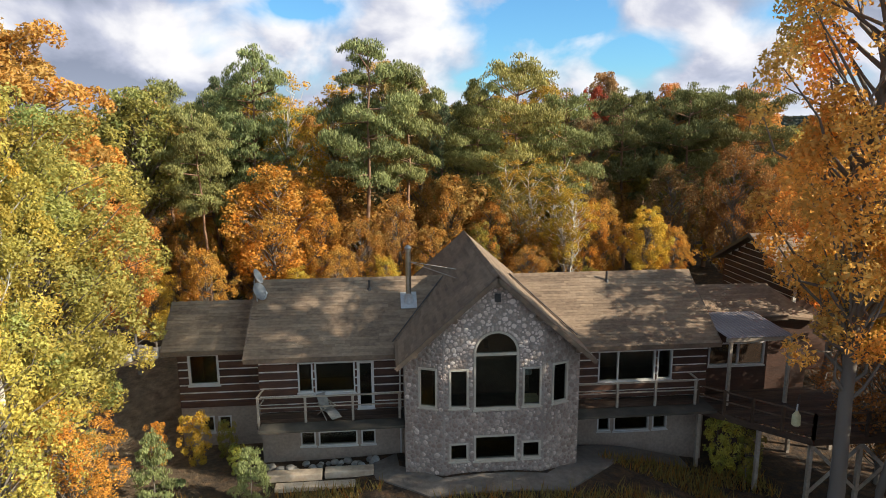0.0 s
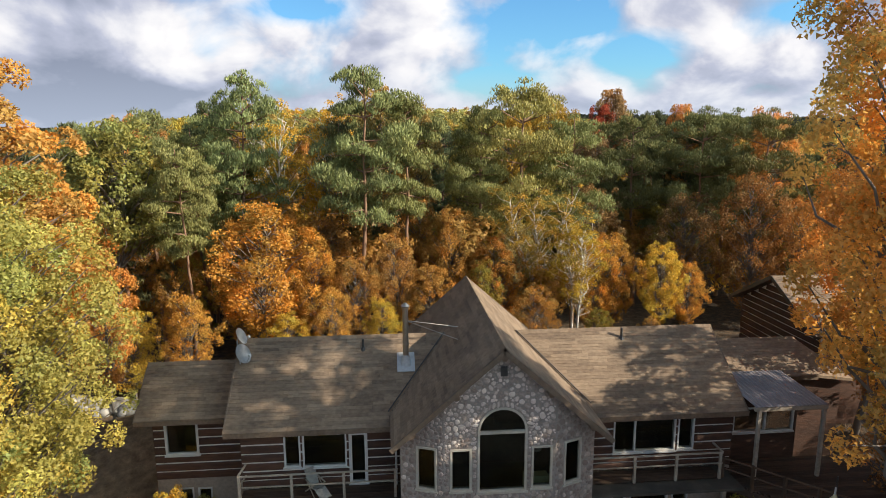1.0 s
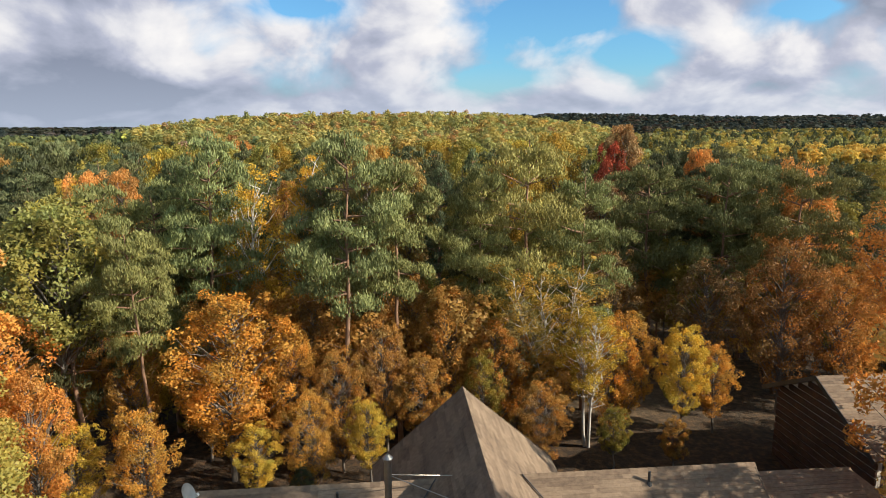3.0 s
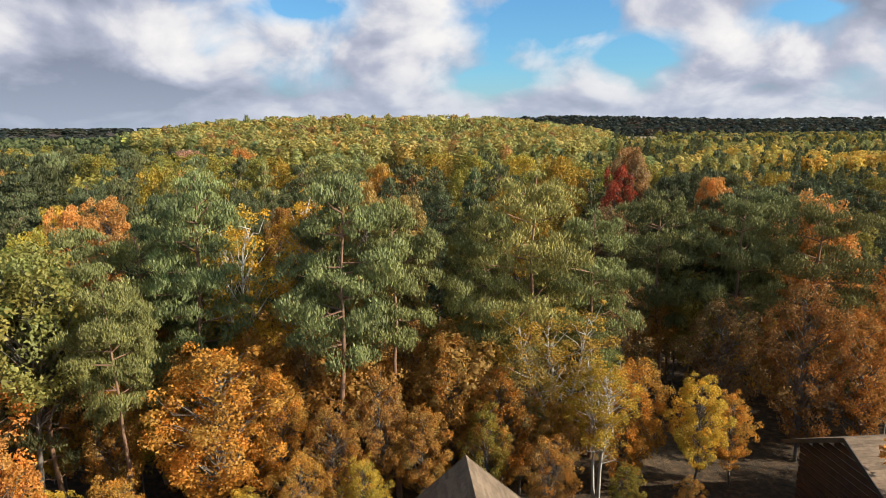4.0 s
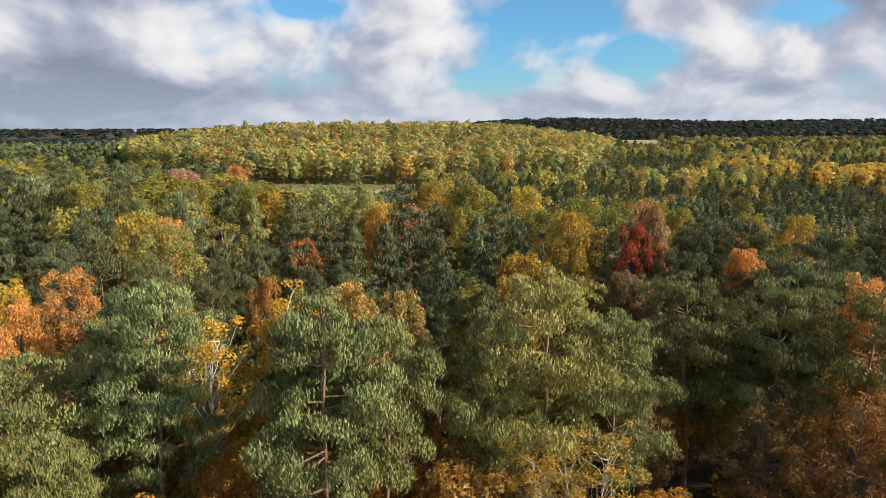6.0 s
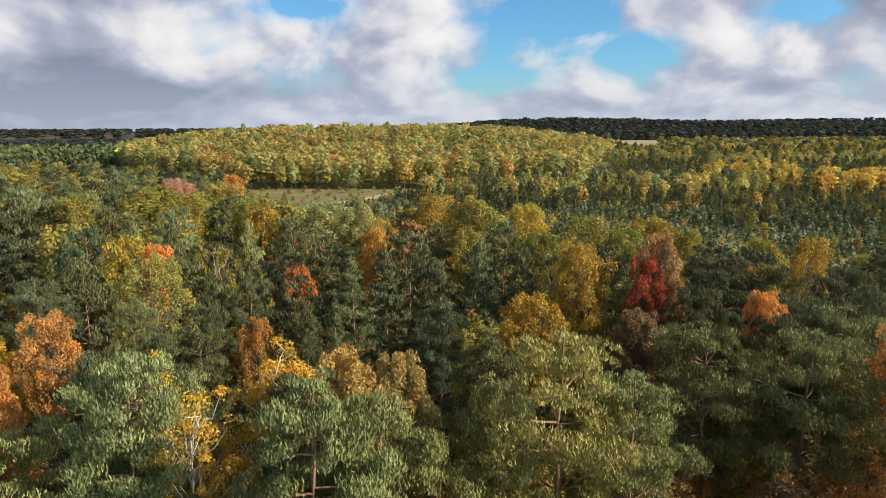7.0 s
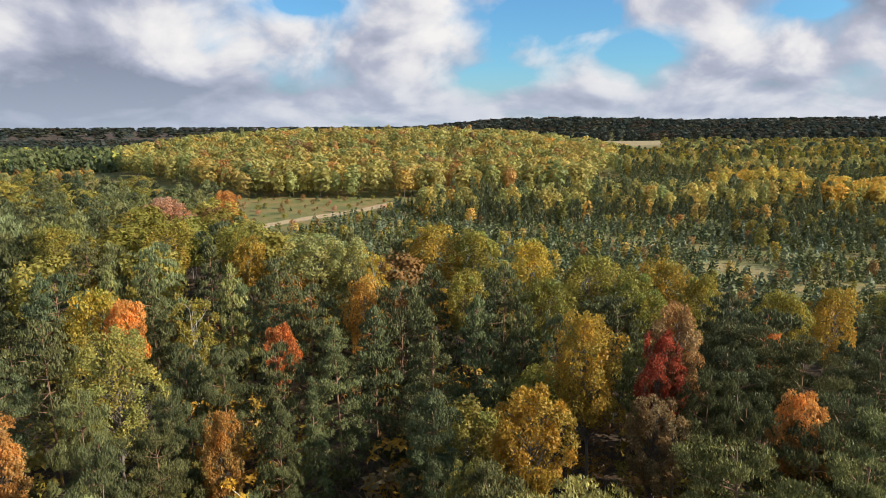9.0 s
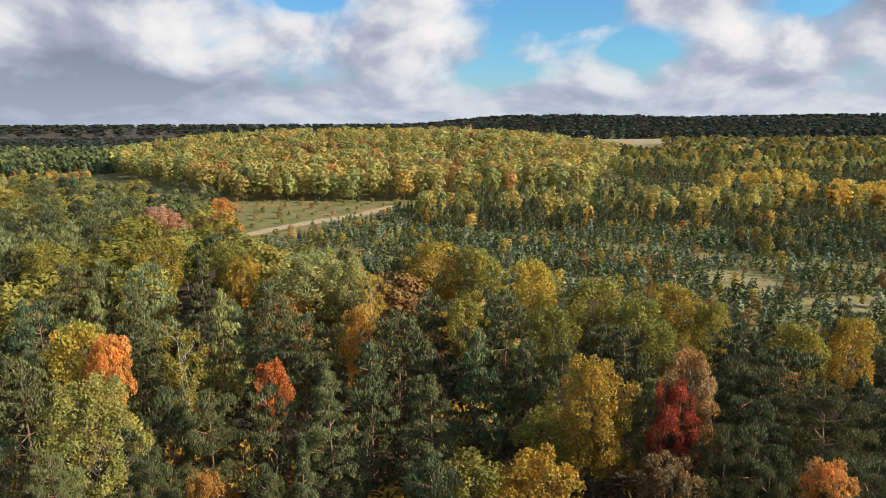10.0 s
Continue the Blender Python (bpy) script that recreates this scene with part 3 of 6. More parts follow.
# fascias along the eaves and rakes
for a, b, h in (((-6.84, EAVE_Y - 0.02, EAVE_Z - 0.09), (-0.97, EAVE_Y - 0.02, EAVE_Z - 0.09), 0.2), ((6.4, EAVE_Y - 0.02, EAVE_Z - 0.09), (12.46, EAVE_Y - 0.02, EAVE_Z - 0.09), 0.2),
                ((-6.84, EAVE_Y, EAVE_Z - 0.1), (-6.84, RIDGE_Y, RIDGE_Z - 0.1), 0.2), ((12.46, EAVE_Y, EAVE_Z - 0.1), (12.46, RIDGE_Y, RIDGE_Z - 0.1), 0.2),
                ((GX, GF - 0.03, GZ - 0.12), (6.43, GF - 0.03, 5.81), 0.17), ((GX, GF - 0.03, GZ - 0.12), (-0.99, GF - 0.03, 5.81), 0.17),
                ((GX, GB + 0.03, GZ - 0.12), (6.43, GB + 0.03, 5.81), 0.22), ((GX, GB + 0.03, GZ - 0.12), (-0.99, GB + 0.03, 5.81), 0.22),
                ((-10.44, 30.48, 5.38), (-6.85, 30.48, 5.38), 0.18), ((-10.44, 30.5, 5.38), (-10.44, 32.38, 6.94), 0.18), ((12.48, 31.48, 5.74), (17.0, 31.48, 5.74), 0.18)):
    bm = bmesh.new()
    beam(bm, a, b, 0.045, h)
    part("fascia", bm, FASCIA, house)
# purlin ends under the gable overhang
for x, z in ((1.15, 7.55), (4.3, 7.55), (-0.3, 6.3), (5.75, 6.3), (GX, 8.85)):
    bm = bmesh.new()
    tube(bm, [(x, GF + 0.02, z), (x, 27.3, z)], [0.12, 0.12], 8)
    part("purlin", bm, FASCIA, house)

# stone bay
BAY = [(-0.66, 27.66), (0.76, 27.12), (4.56, 27.12), (6.1, 27.72)]
BAY_LOW = 1.0


def under_roof(x):
    return GZ - 0.22 - 0.885 * abs(x - GX)


def bay_span(i):
    a, b = Vector(BAY[i]), Vector(BAY[i + 1])
    return a, b, (b - a).length, Vector((-(b - a).y, (b - a).x)).normalized()


CENTRE_HOLES = [(0.22, 0.94, 4.07, 5.6), (1.14, 2.82, 3.98, lambda s: 6.19 + math.sqrt(max(0.0, 0.84 ** 2 - (s - 1.98) ** 2))), (2.98, 3.7, 4.05, 5.6),
                (0.22, 0.94, 1.92, 2.66), (1.16, 2.78, 1.9, 2.94), (2.98, 3.72, 1.92, 2.64)]
SIDE_HOLES = {0: [(0.56, 1.28, 4.05, 5.62)], 1: CENTRE_HOLES, 2: [(0.36, 1.08, 4.03, 5.64)]}
bay = empty("stone_bay", "", "")
for k in list(bay.keys()):
    del bay[k]
bay.parent = house
for i in range(3):
    a, b, length, inward = bay_span(i)
    bm = bmesh.new()
    holed(bm, a, b, BAY_LOW, lambda s, a=a, b=b, length=length: under_roof(a.x + (b.x - a.x) * s / length), SIDE_HOLES[i], 0.3, inward)
    part("wall", bm, MORTAR, bay, "grey mortar between the fieldstones")
    for s0, s1, low, high in SIDE_HOLES[i]:
        d = (b - a) / length
        p, q = a + d * s0, a + d * s1
        if callable(high):
            window(bay, p, q, low, 6.19 + 0.84, inward, (), 0.075, TRIM, transom=6.14, arch=True)
        else:
            window(bay, p, q, low, high, inward, (), 0.07, TRIM)
for p, q in (((-0.66, 29.6), BAY[0]), (BAY[3], (6.1, 29.6))):
    bm = bmesh.new()
    holed(bm, p, q, BAY_LOW, 5.9, [], 0.3, (1, 0) if p[0] < 0 else (-1, 0))
    part("wall", bm, MORTAR, bay)
bm = bmesh.new()
holed(bm, (0.0, 36.3), (5.4, 36.3), 5.0, lambda s: under_roof(s), [], 0.2, (0, -1))
part("rear_gable", bm, LOG, house)
bm = boxed((2.64, 27.04, 8.14), (2.86, 27.2, 8.46))
part("gable_vent", bm, DARK, bay, "small dark vent slot under the gable")
# floors, ceiling and back wall, coloured dark for the dim room behind the glass
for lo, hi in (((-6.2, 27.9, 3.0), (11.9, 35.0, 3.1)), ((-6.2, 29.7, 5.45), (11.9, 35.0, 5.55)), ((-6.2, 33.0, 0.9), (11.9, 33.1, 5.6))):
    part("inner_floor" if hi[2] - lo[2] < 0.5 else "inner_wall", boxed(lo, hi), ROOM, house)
# room seen through the tall window
part("inner_wall", boxed((0.6, 30.6, 3.1), (4.8, 30.7, 6.7)), FASCIA, house)

# what shows through the tall windows: a pale hanging lamp and a yellow cushioned bench
room_lamp = empty("hanging_lamp", "pale shaded lamp hanging behind the bay window", "lamp", at=(4.1, 28.0, 5.0))
bm = bmesh.new()
tube(bm, [(0, 0, 0.0), (0, 0, 0.28), (0, 0, 0.34)], [0.2, 0.15, 0.03], 14)
part("shade", bm, CURTAIN, room_lamp)
bm = bmesh.new()
tube(bm, [(0, 0, 0.34), (0, 0, 2.2)], [0.008, 0.008], 6)
part("cord", bm, DARK, room_lamp)
bench = empty("window_bench", "low wooden bench with a yellow cushion inside the bay", "bench", at=(4.05, 27.75, 3.1))
part("seat", boxed((-0.45, -0.2, 0.36), (0.45, 0.2, 0.42)), RAIL, bench)
part("cushion", boxed((-0.42, -0.18, 0.42), (0.42, 0.18, 1.1)), LAMP_PAPER, bench)
for sx in (-0.4, 0.36):
    for sy in (-0.18, 0.14):
        part("leg", boxed((sx, sy, 0), (sx + 0.05, sy + 0.05, 0.36)), RAIL, bench)

# log storey over a plastered basement
LEFT_HOLES = [(1.53, 2.13, 3.93, 5.2), (2.2, 3.8, 3.88, 5.2), (3.88, 4.56, 3.14, 5.2)]
RIGHT_HOLES = [(1.4, 3.86, 3.85, 5.22), (3.94, 4.6, 3.88, 5.22)]
log_wall(house, (-6.4, 29.5), (-0.62, 29.5), 3.1, 5.7, LEFT_HOLES, (0, 1))
log_wall(house, (6.06, 29.5), (12.2, 29.5), 3.1, 5.7, RIGHT_HOLES, (0, 1))
window(house, (-4.87, 29.5), (-4.27, 29.5), 3.93, 5.2, (0, 1), trim=0.06, material=WHITE)
window(house, (-4.2, 29.5), (-2.6, 29.5), 3.88, 5.2, (0, 1), trim=0.06, material=WHITE)
door = window(house, (-2.52, 29.5), (-1.84, 29.5), 3.14, 5.2, (0, 1), trim=0.11, material=WHITE, name="patio_door")
window(house, (7.46, 29.5), (9.92, 29.5), 3.85, 5.22, (0, 1), (0.85,), 0.06, WHITE)
window(house, (10.0, 29.5), (10.66, 29.5), 3.88, 5.22, (0, 1), (), 0.06, WHITE)
for x0, x1, holes in ((-6.4, -0.62, [(1.53, 2.13, 1.6, 2.25), (2.25, 3.82, 1.57, 2.22), (3.98, 4.56, 1.57, 2.2)]), (6.06, 12.2, [(1.46, 2.02, 1.63, 2.27), (2.18, 3.72, 1.6, 2.28), (3.88, 4.52, 1.62, 2.26)])):
    bm = bmesh.new()
    holed(bm, (x0, 29.52), (x1, 29.52), -0.4, 3.1, holes, 0.28, (0, 1))
    part("basement_wall", welded(bm), CONCRETE, house)
    for s0, s1, low, high in holes:
        window(house, (x0 + s0, 29.52), (x0 + s1, 29.52), low, high, (0, 1), (), 0.055, WHITE)
# west wing
log_wall(house, (-10.02, 31.1), (-6.4, 31.1), 2.72, 5.62, [(0.42, 1.68, 3.76, 5.15)], (0, 1))
window(house, (-9.6, 31.1), (-8.34, 31.1), 3.76, 5.15, (0, 1), (), 0.09, WHITE)
bm = bmesh.new()
holed(bm, (-10.02, 31.13), (-6.4, 31.13), -0.4, 2.74, [(0.76, 1.34, 1.62, 2.36), (1.5, 2.04, 1.62, 2.34)], 0.28, (0, 1))
part("basement_wall", welded(bm), CONCRETE, house)
window(house, (-9.26, 31.13), (-8.68, 31.13), 1.62, 2.36, (0, 1), (), 0.055, WHITE)
window(house, (-8.52, 31.13), (-7.98, 31.13), 1.62, 2.34, (0, 1), (), 0.055, WHITE)
# the outer walls that close the house
for name, lo, hi, mat in (("end_wall", (-6.4, 29.8, 0), (-6.15, 35.0, 5.7), LOG), ("end_wall", (11.95, 29.8, 0), (12.2, 35.0, 5.7), LOG), ("rear_wall", (-6.4, 35.0, 0), (12.2, 35.25, 5.7), LOG),
                          ("end_wall", (-10.02, 31.4, 0), (-9.8, 34.0, 5.5), LOG), ("rear_wall", (-10.02, 33.9, 0), (-6.4, 34.1, 5.5), LOG)):
    part(name, boxed(lo, hi), mat, house)
for x, s in ((-6.28, 1), (12.08, -1)):
    bm = bmesh.new()
    prism(bm, [(x, 29.5, 5.6), (x, 35.0, 5.6), (x, RIDGE_Y, RIDGE_Z - 0.2)], (0.12 * s, 0, 0))
    part("gable_end", bm, LOG, house)
bm = bmesh.new()
prism(bm, [(-9.95, 31.1, 5.4), (-9.95, 33.9, 5.4), (-9.95, 32.38, 6.8)], (0.12, 0, 0))
part("gable_end", bm, LOG, house)
# east wing under its own roof, with the screened porch before it
bm = bmesh.new()
holed(bm, (12.2, 30.2), (15.3, 30.2), 0.0, 5.75, [(0.4, 2.96, 4.08, 5.14)], 0.2, (0, 1))
part("porch_wall", bm, LOG, house)
window(house, (12.6, 30.2), (15.16, 30.2), 4.08, 5.14, (0, 1), (1.36,), 0.07, WHITE)
for lo, hi in (((12.2, 31.8, 0), (18.3, 31.95, 5.8)), ((18.15, 31.95, 0), (18.3, 34.9, 5.7)), ((12.2, 34.8, 0), (18.3, 34.95, 5.8))):
    part("rear_wall", boxed(lo, hi), LOG, house)
bm = bmesh.new()
n = 34
for i in range(n):
    x0, x1 = 12.5 + i * (2.85 / n), 12.5 + (i + 1) * (2.85 / n)
    zt = 0.02 if i % 2 else 0.0
    prism(bm, [(x0, 28.55, 5.92 + zt), (x1, 28.55, 5.92 + 0.02 - zt), (x1, 31.6, 6.08 + 0.02 - zt), (x0, 31.6, 6.08 + zt)], (0, 0, -0.008))
part("porch_canopy", bm, CANOPY, house, "bluish corrugated porch canopy")
for x in (12.7, 15.25):
    part("porch_post", boxed((x - 0.06, 28.6, 2.9), (x + 0.06, 28.72, 5.9)), RAIL, house)
part("porch_beam", boxed((12.5, 28.58, 5.74), (15.35, 28.7, 5.9)), RAIL, house)
# gutter downpipe at the bay
bm = bmesh.new()
tube(bm, [(-0.8, 28.85, 5.5), (-0.8, 29.3, 5.3), (-0.8, 29.35, 1.2)], [0.04, 0.04, 0.04], 6)
part("downpipe", bm, WHITE, house)


def balcony(x0, x1, y0, posts, label, slant):
    """A timber balcony: deck boards on a rim, posts with two rails, struts down to the wall."""
    top = empty("balcony", label, "balcony")
    n = 9
    for i in range(n):
        y = y0 + (29.46 - y0) * i / n
        part("deck_board", boxed((x0, y + 0.006, 3.08), (x1, y + (29.46 - y0) / n - 0.006, 3.12)), DECK, top)
    part("rim", boxed((x0 - 0.02, y0 - 0.05, 2.86), (x1 + 0.02, y0, 3.1)), DECK, top)
    part("rim", boxed((x0 - 0.05, y0, 2.86), (x0, 29.46, 3.08)), DECK, top)
    part("rim", boxed((x1, y0, 2.86), (x1 + 0.05, 29.46, 3.08)), DECK, top)
    for x in posts:
        part("post", boxed((x - 0.045, y0 - 0.09, 2.9), (x + 0.045, y0 - 0.0, 4.16)), RAIL, top)
    for z, h in ((4.13, 0.05), (3.72, 0.03)):
        part("rail", boxed((x0, y0 - 0.075, z), (x1, y0 - 0.015, z + h)), RAIL, top)
    bm = bmesh.new()
    if slant:
        beam(bm, (x0, y0, 4.15), (x0 + 0.1, 29.4, 4.15), 0.06)
        beam(bm, (x0, y0, 3.73), (x0 + 0.1, 29.4, 3.73), 0.04)
    else:
        beam(bm, (x1, y0, 4.15), (x1, 29.4, 4.15), 0.06)
    part("rail", bm, RAIL, top)
    for x in posts:
        bm = bmesh.new()
        beam(bm, (x, y0 + 0.05, 2.9), (x, 29.45, 2.35), 0.07)
        part("strut", bm, DECK, top)
    return top


balcony(-6.34, -0.75, 28.62, (-6.3, -4.5, -2.67, -0.85), "dark timber balcony with pale rails beside the stone bay", True)
balcony(6.35, 11.4, 28.66, (8.0, 9.6, 11.3), "dark timber balcony with pale rails below the windows", False)


def raised_deck():
    """The deck on posts that wraps the east end, with a cross-braced understructure."""
    top = empty("raised_deck", "dark raised timber deck on braced posts beside the porch", "deck")
    edge = [(11.45, 28.7), (14.4, 25.6), (18.6, 25.6), (18.6, 30.1), (11.45, 30.1)]
    for i in range(30):
        y = 25.62 + i * 0.15
        x0 = max(11.47, np.interp(y, [25.6, 28.7], [14.4, 11.45])) + 0.02
        part("deck_board", boxed((float(x0), y, 2.93), (18.58, y + 0.138, 2.97)), DECK, top)
    for a, b in zip(edge[:3], edge[1:3]):
        bm = bmesh.new()
        beam(bm, (*a, 2.8), (*b, 2.8), 0.06, 0.26)
        part("rim", bm, DECK, top)
        n = 4
        for i in range(n + 1):
            x, y = a[0] + (b[0] - a[0]) * i / n, a[1] + (b[1] - a[1]) * i / n
            part("post", boxed((x - 0.05, y - 0.05, 2.9), (x + 0.05, y + 0.05, 3.95)), DECK, top)
        for z in (3.9, 3.5):
            bm = bmesh.new()
            beam(bm, (*a, z), (*b, z), 0.05, 0.06)
            part("rail", bm, DECK, top)
    for x, y in ((11.6, 28.75), (13.2, 27.05), (14.45, 25.75), (16.4, 25.7), (18.4, 25.7), (16.4, 29.8), (18.4, 29.8)):
        z = float(ground_height(x, y))
        part("post", boxed((x - 0.07, y - 0.07, z - 0.2), (x + 0.07, y + 0.07, 2.8)), RAIL, top)
    for a, b in (((14.45, 25.68), (16.4, 25.64)), ((16.4, 25.64), (18.4, 25.64))):
        for z0, z1 in ((0.7, 2.6), (2.6, 0.7)):
            bm = bmesh.new()
            beam(bm, (*a, z0), (*b, z1), 0.05, 0.13)
            part("brace", bm, RAIL, top)


raised_deck()


def stove_pipe():
    top = empty("stove_pipe", "tall stainless stove pipe with braces on the shingle roof", "chimney", at=(-0.34, 31.15, 7.15))
    bm = bmesh.new()
    tube(bm, [(0, 0, 0.02), (0, 0, 2.2)], [0.115, 0.115], 14)
    part("pipe", bm, STEEL, top)
    for z in (0.75, 1.45):
        bm = bmesh.new()
        tube(bm, [(0, 0, z), (0, 0, z + 0.05)], [0.13, 0.13], 14)
        part("band", bm, STEEL, top)
    bm = bmesh.new()
    tube(bm, [(0, 0, 2.2), (0, 0, 2.26), (0, 0, 2.3), (0, 0, 2.42)], [0.14, 0.14, 0.17, 0.05], 14)
    part("cap", bm, STEEL, top)
    bm = bmesh.new()
    tube(bm, [(0, 0, -0.05), (0, 0, 0.12), (0, 0, 0.34)], [0.25, 0.2, 0.15], 14)
    part("storm_collar", bm, GREY, top)
    bm = bmesh.new()
    prism(bm, [(-0.34, -0.36, -0.22), (0.34, -0.36, -0.22), (0.34, 0.36, 0.29), (-0.34, 0.36, 0.29)], (0, -0.02, 0.03))
    part("flashing", bm, GREY, top)
    for end in ((2.35, 0.75, 1.12), (2.2, -0.6, 1.0)):
        bm = bmesh.new()
        tube(bm, [(0, 0, 1.72), end], [0.016, 0.016], 6)
        part("brace_rod", bm, STEEL, top)


stove_pipe()


def roof_vent(x, y, tall, label):
    z = EAVE_Z + (y - EAVE_Y) * (RIDGE_Z - EAVE_Z) / (RIDGE_Y - EAVE_Y)
    top = empty("roof_vent", label, "vent pipe", at=(x, y, z))
    bm = bmesh.new()
    tube(bm, [(0, 0, -0.05), (0, 0, tall)], [0.05, 0.05], 10)
    part("pipe", bm, DARK, top)
    bm = bmesh.new()
    tube(bm, [(0, 0, -0.08), (0, 0, 0.06)], [0.13, 0.07], 10)
    part("boot", bm, DARK, top)


roof_vent(8.5, 31.85, 0.42, "dark vent pipe on the sunlit shingle roof")
roof_vent(-2.0, 31.75, 0.4, "dark vent pipe in the shade on the shingles")


def dish(x, y, z, r, turn, material, label):
    """A satellite dish on a bent mast, bowl, arm and receiver."""
    top = empty("satellite_dish", label, "satellite dish", at=(x, y, z))
    top.rotation_euler = (0, 0, radians(turn))
    bm = bmesh.new()
    tube(bm, [(0.05, 0.1, -0.55), (0, 0.1, 0.05), (0, 0.0, 0.25)], [0.025, 0.025, 0.025], 8)
    part("mast", bm, GREY, top)
    bm = bmesh.new()
    rings = []
    m = pose(0, -0.04, 0.25, 62, 0, 0)
    for i in range(6):
        rr = r * i / 5
        zz = 0.26 * rr * rr / r
        rings.append([bm.verts.new(m @ Vector((rr * math.cos(q) * 0.92, rr * math.sin(q) * 1.08, zz))) for q in (2 * math.pi * k / 20 for k in range(20))] if i else [bm.verts.new(m @ Vector((0, 0, 0)))])
    for k in range(20):
        bm.faces.new((rings[0][0], rings[1][k], rings[1][(k + 1) % 20]))
        for i in range(1, 5):
            bm.faces.new((rings[i][k], rings[i + 1][k], rings[i + 1][(k + 1) % 20], rings[i][(k + 1) % 20]))
    bmesh.ops.solidify(bm, geom=list(bm.faces), thickness=0.012)
    part("bowl", bm, material, top)
    bm = bmesh.new()
    tube(bm, [m @ Vector((0, -r, 0.2 * r)), m @ Vector((0, -r * 0.5, r * 1.05))], [0.014, 0.014], 6)
    part("arm", bm, GREY, top)
    part("receiver", boxed((-0.04, -0.05, -0.04), (0.04, 0.05, 0.04), m @ pose(0, -r * 0.5, r * 1.05)), WHITE, top)


dish(-6.72, 31.7, 8.0, 0.31, 75, WHITE, "white satellite dish at the end of the roof ridge")
dish(-6.58, 31.25, 7.45, 0.36, 55, GREY, "grey satellite dish on the roof edge below another")


def lounge_chair():
    top = empty("folding_chair", "weathered canvas folding chair on the balcony", "chair", at=(-3.7, 29.0, 3.12))
    top.rotation_euler = (0, 0, radians(35))
    top.scale = (0.85, 0.85, 0.85)
    for name, pts in (("seat", [(-0.25, -0.3, 0.38), (0.25, -0.3, 0.38), (0.25, 0.2, 0.3), (-0.25, 0.2, 0.3)]), ("backrest", [(-0.25, 0.2, 0.3), (0.25, 0.2, 0.3), (0.25, 0.55, 0.95), (-0.25, 0.55, 0.95)]),
                      ("footrest", [(-0.25, -0.85, 0.18), (0.25, -0.85, 0.18), (0.25, -0.33, 0.37), (-0.25, -0.33, 0.37)])):
        bm = bmesh.new()
        prism(bm, pts, (0, 0, 0.025))
        part(name, bm, CLOTH, top)
    for sx in (-0.28, 0.28):
        for a, b in (((sx, -0.4, 0.0), (sx, 0.3, 0.55)), ((sx, 0.45, 0.0), (sx, -0.25, 0.55))):
            bm = bmesh.new()
            beam(bm, a, b, 0.03, 0.05)
            part("leg", bm, RAIL, top)
        bm = bmesh.new()
        beam(bm, (sx, -0.3, 0.56), (sx, 0.4, 0.58), 0.06, 0.025)
        part("armrest", bm, RAIL, top)


lounge_chair()


def lantern():
    """A pale yellow bottle-shaped hanging feeder on a hook from the deck."""
    top = empty("hanging_feeder", "pale yellow bottle-shaped feeder hanging from a deck hook", "bird feeder", at=(13.93, 26.0, 3.3))
    bm = bmesh.new()
    tube(bm, [(0, 0, 0.0), (0, 0, 0.05), (0, 0, 0.42), (0, 0, 0.55), (0, 0, 0.6)], [0.1, 0.16, 0.15, 0.06, 0.05], 12)
    part("bottle", bm, LAMP_PAPER, top)
    bm = bmesh.new()
    tube(bm, [(0, 0, 0.58), (0, 0, 0.86)], [0.035, 0.03], 8)
    part("neck", bm, WHITE, top)
    bm = bmesh.new()
    tube(bm, [(0, 0, 0.84), (0, 0, 1.1), (0.1, 0.1, 1.2), (0.26, 0.26, 1.1), (0.3, 0.3, -0.35)], [0.012] * 5, 6)
    part("hook", bm, DARK, top)


lantern()

# barn behind the east wing
barn = empty("log_barn", "dark log barn with pale chinking and a grey roof", "barn")
BX, BY0, BY1, BE, BA = 19.25, 34.7, 41.3, 6.75, 8.45
bm = bmesh.new()
prism(bm, [(BX + 0.1, BY0, 1.5), (BX + 0.1, BY1, 1.5), (BX + 0.1, BY1, BE), (BX + 0.1, (BY0 + BY1) / 2, BA), (BX + 0.1, BY0, BE)], (0.2, 0, 0))
part("gable_wall", bm, CHINK, barn, "pale chinking between the logs")
i = 0
z = 2.4
while z < BA - 0.1:
    hi = z + 0.275
    k = 1.0 if hi < BE else max(0.0, (BA - hi) / (BA - BE))
    mid, half = (BY0 + BY1) / 2, (BY1 - BY0) / 2 * k
    if half > 0.15:
        part("log", boxed((BX + 0.02, mid - half, z), (BX + 0.12, mid + half, hi)), LOG, barn)
    z += 0.345
for lo, hi in (((BX + 0.3, BY0, 1.5), (27.0, BY0 + 0.2, BE)), ((BX + 0.3, BY1 - 0.2, 1.5), (27.0, BY1, BE)), ((26.8, BY0 + 0.2, 1.5), (27.0, BY1 - 0.2, BE))):
    part("wall", boxed(lo, hi), LOG, barn)
mid = (BY0 + BY1) / 2
shingled("barn_roof", (BX - 0.5, BY0 - 0.5, BE - 0.2), (27.4, BY0 - 0.5, BE - 0.2), (0, mid - BY0 + 0.5, BA + 0.12 - BE + 0.2), barn, 21)
shingled("barn_roof", (27.4, BY1 + 0.5, BE - 0.2), (BX - 0.5, BY1 + 0.5, BE - 0.2), (0, mid - BY1 - 0.5, BA + 0.12 - BE + 0.2), barn, 22)
for y0 in (BY0 - 0.5, BY1 + 0.5):
    bm = bmesh.new()
    beam(bm, (BX - 0.52, y0, BE - 0.28), (BX - 0.52, mid, BA + 0.04), 0.04, 0.2)
    part("fascia", bm, DARK, barn)

# ---- trees ----
RNG = np.random.default_rng(11)


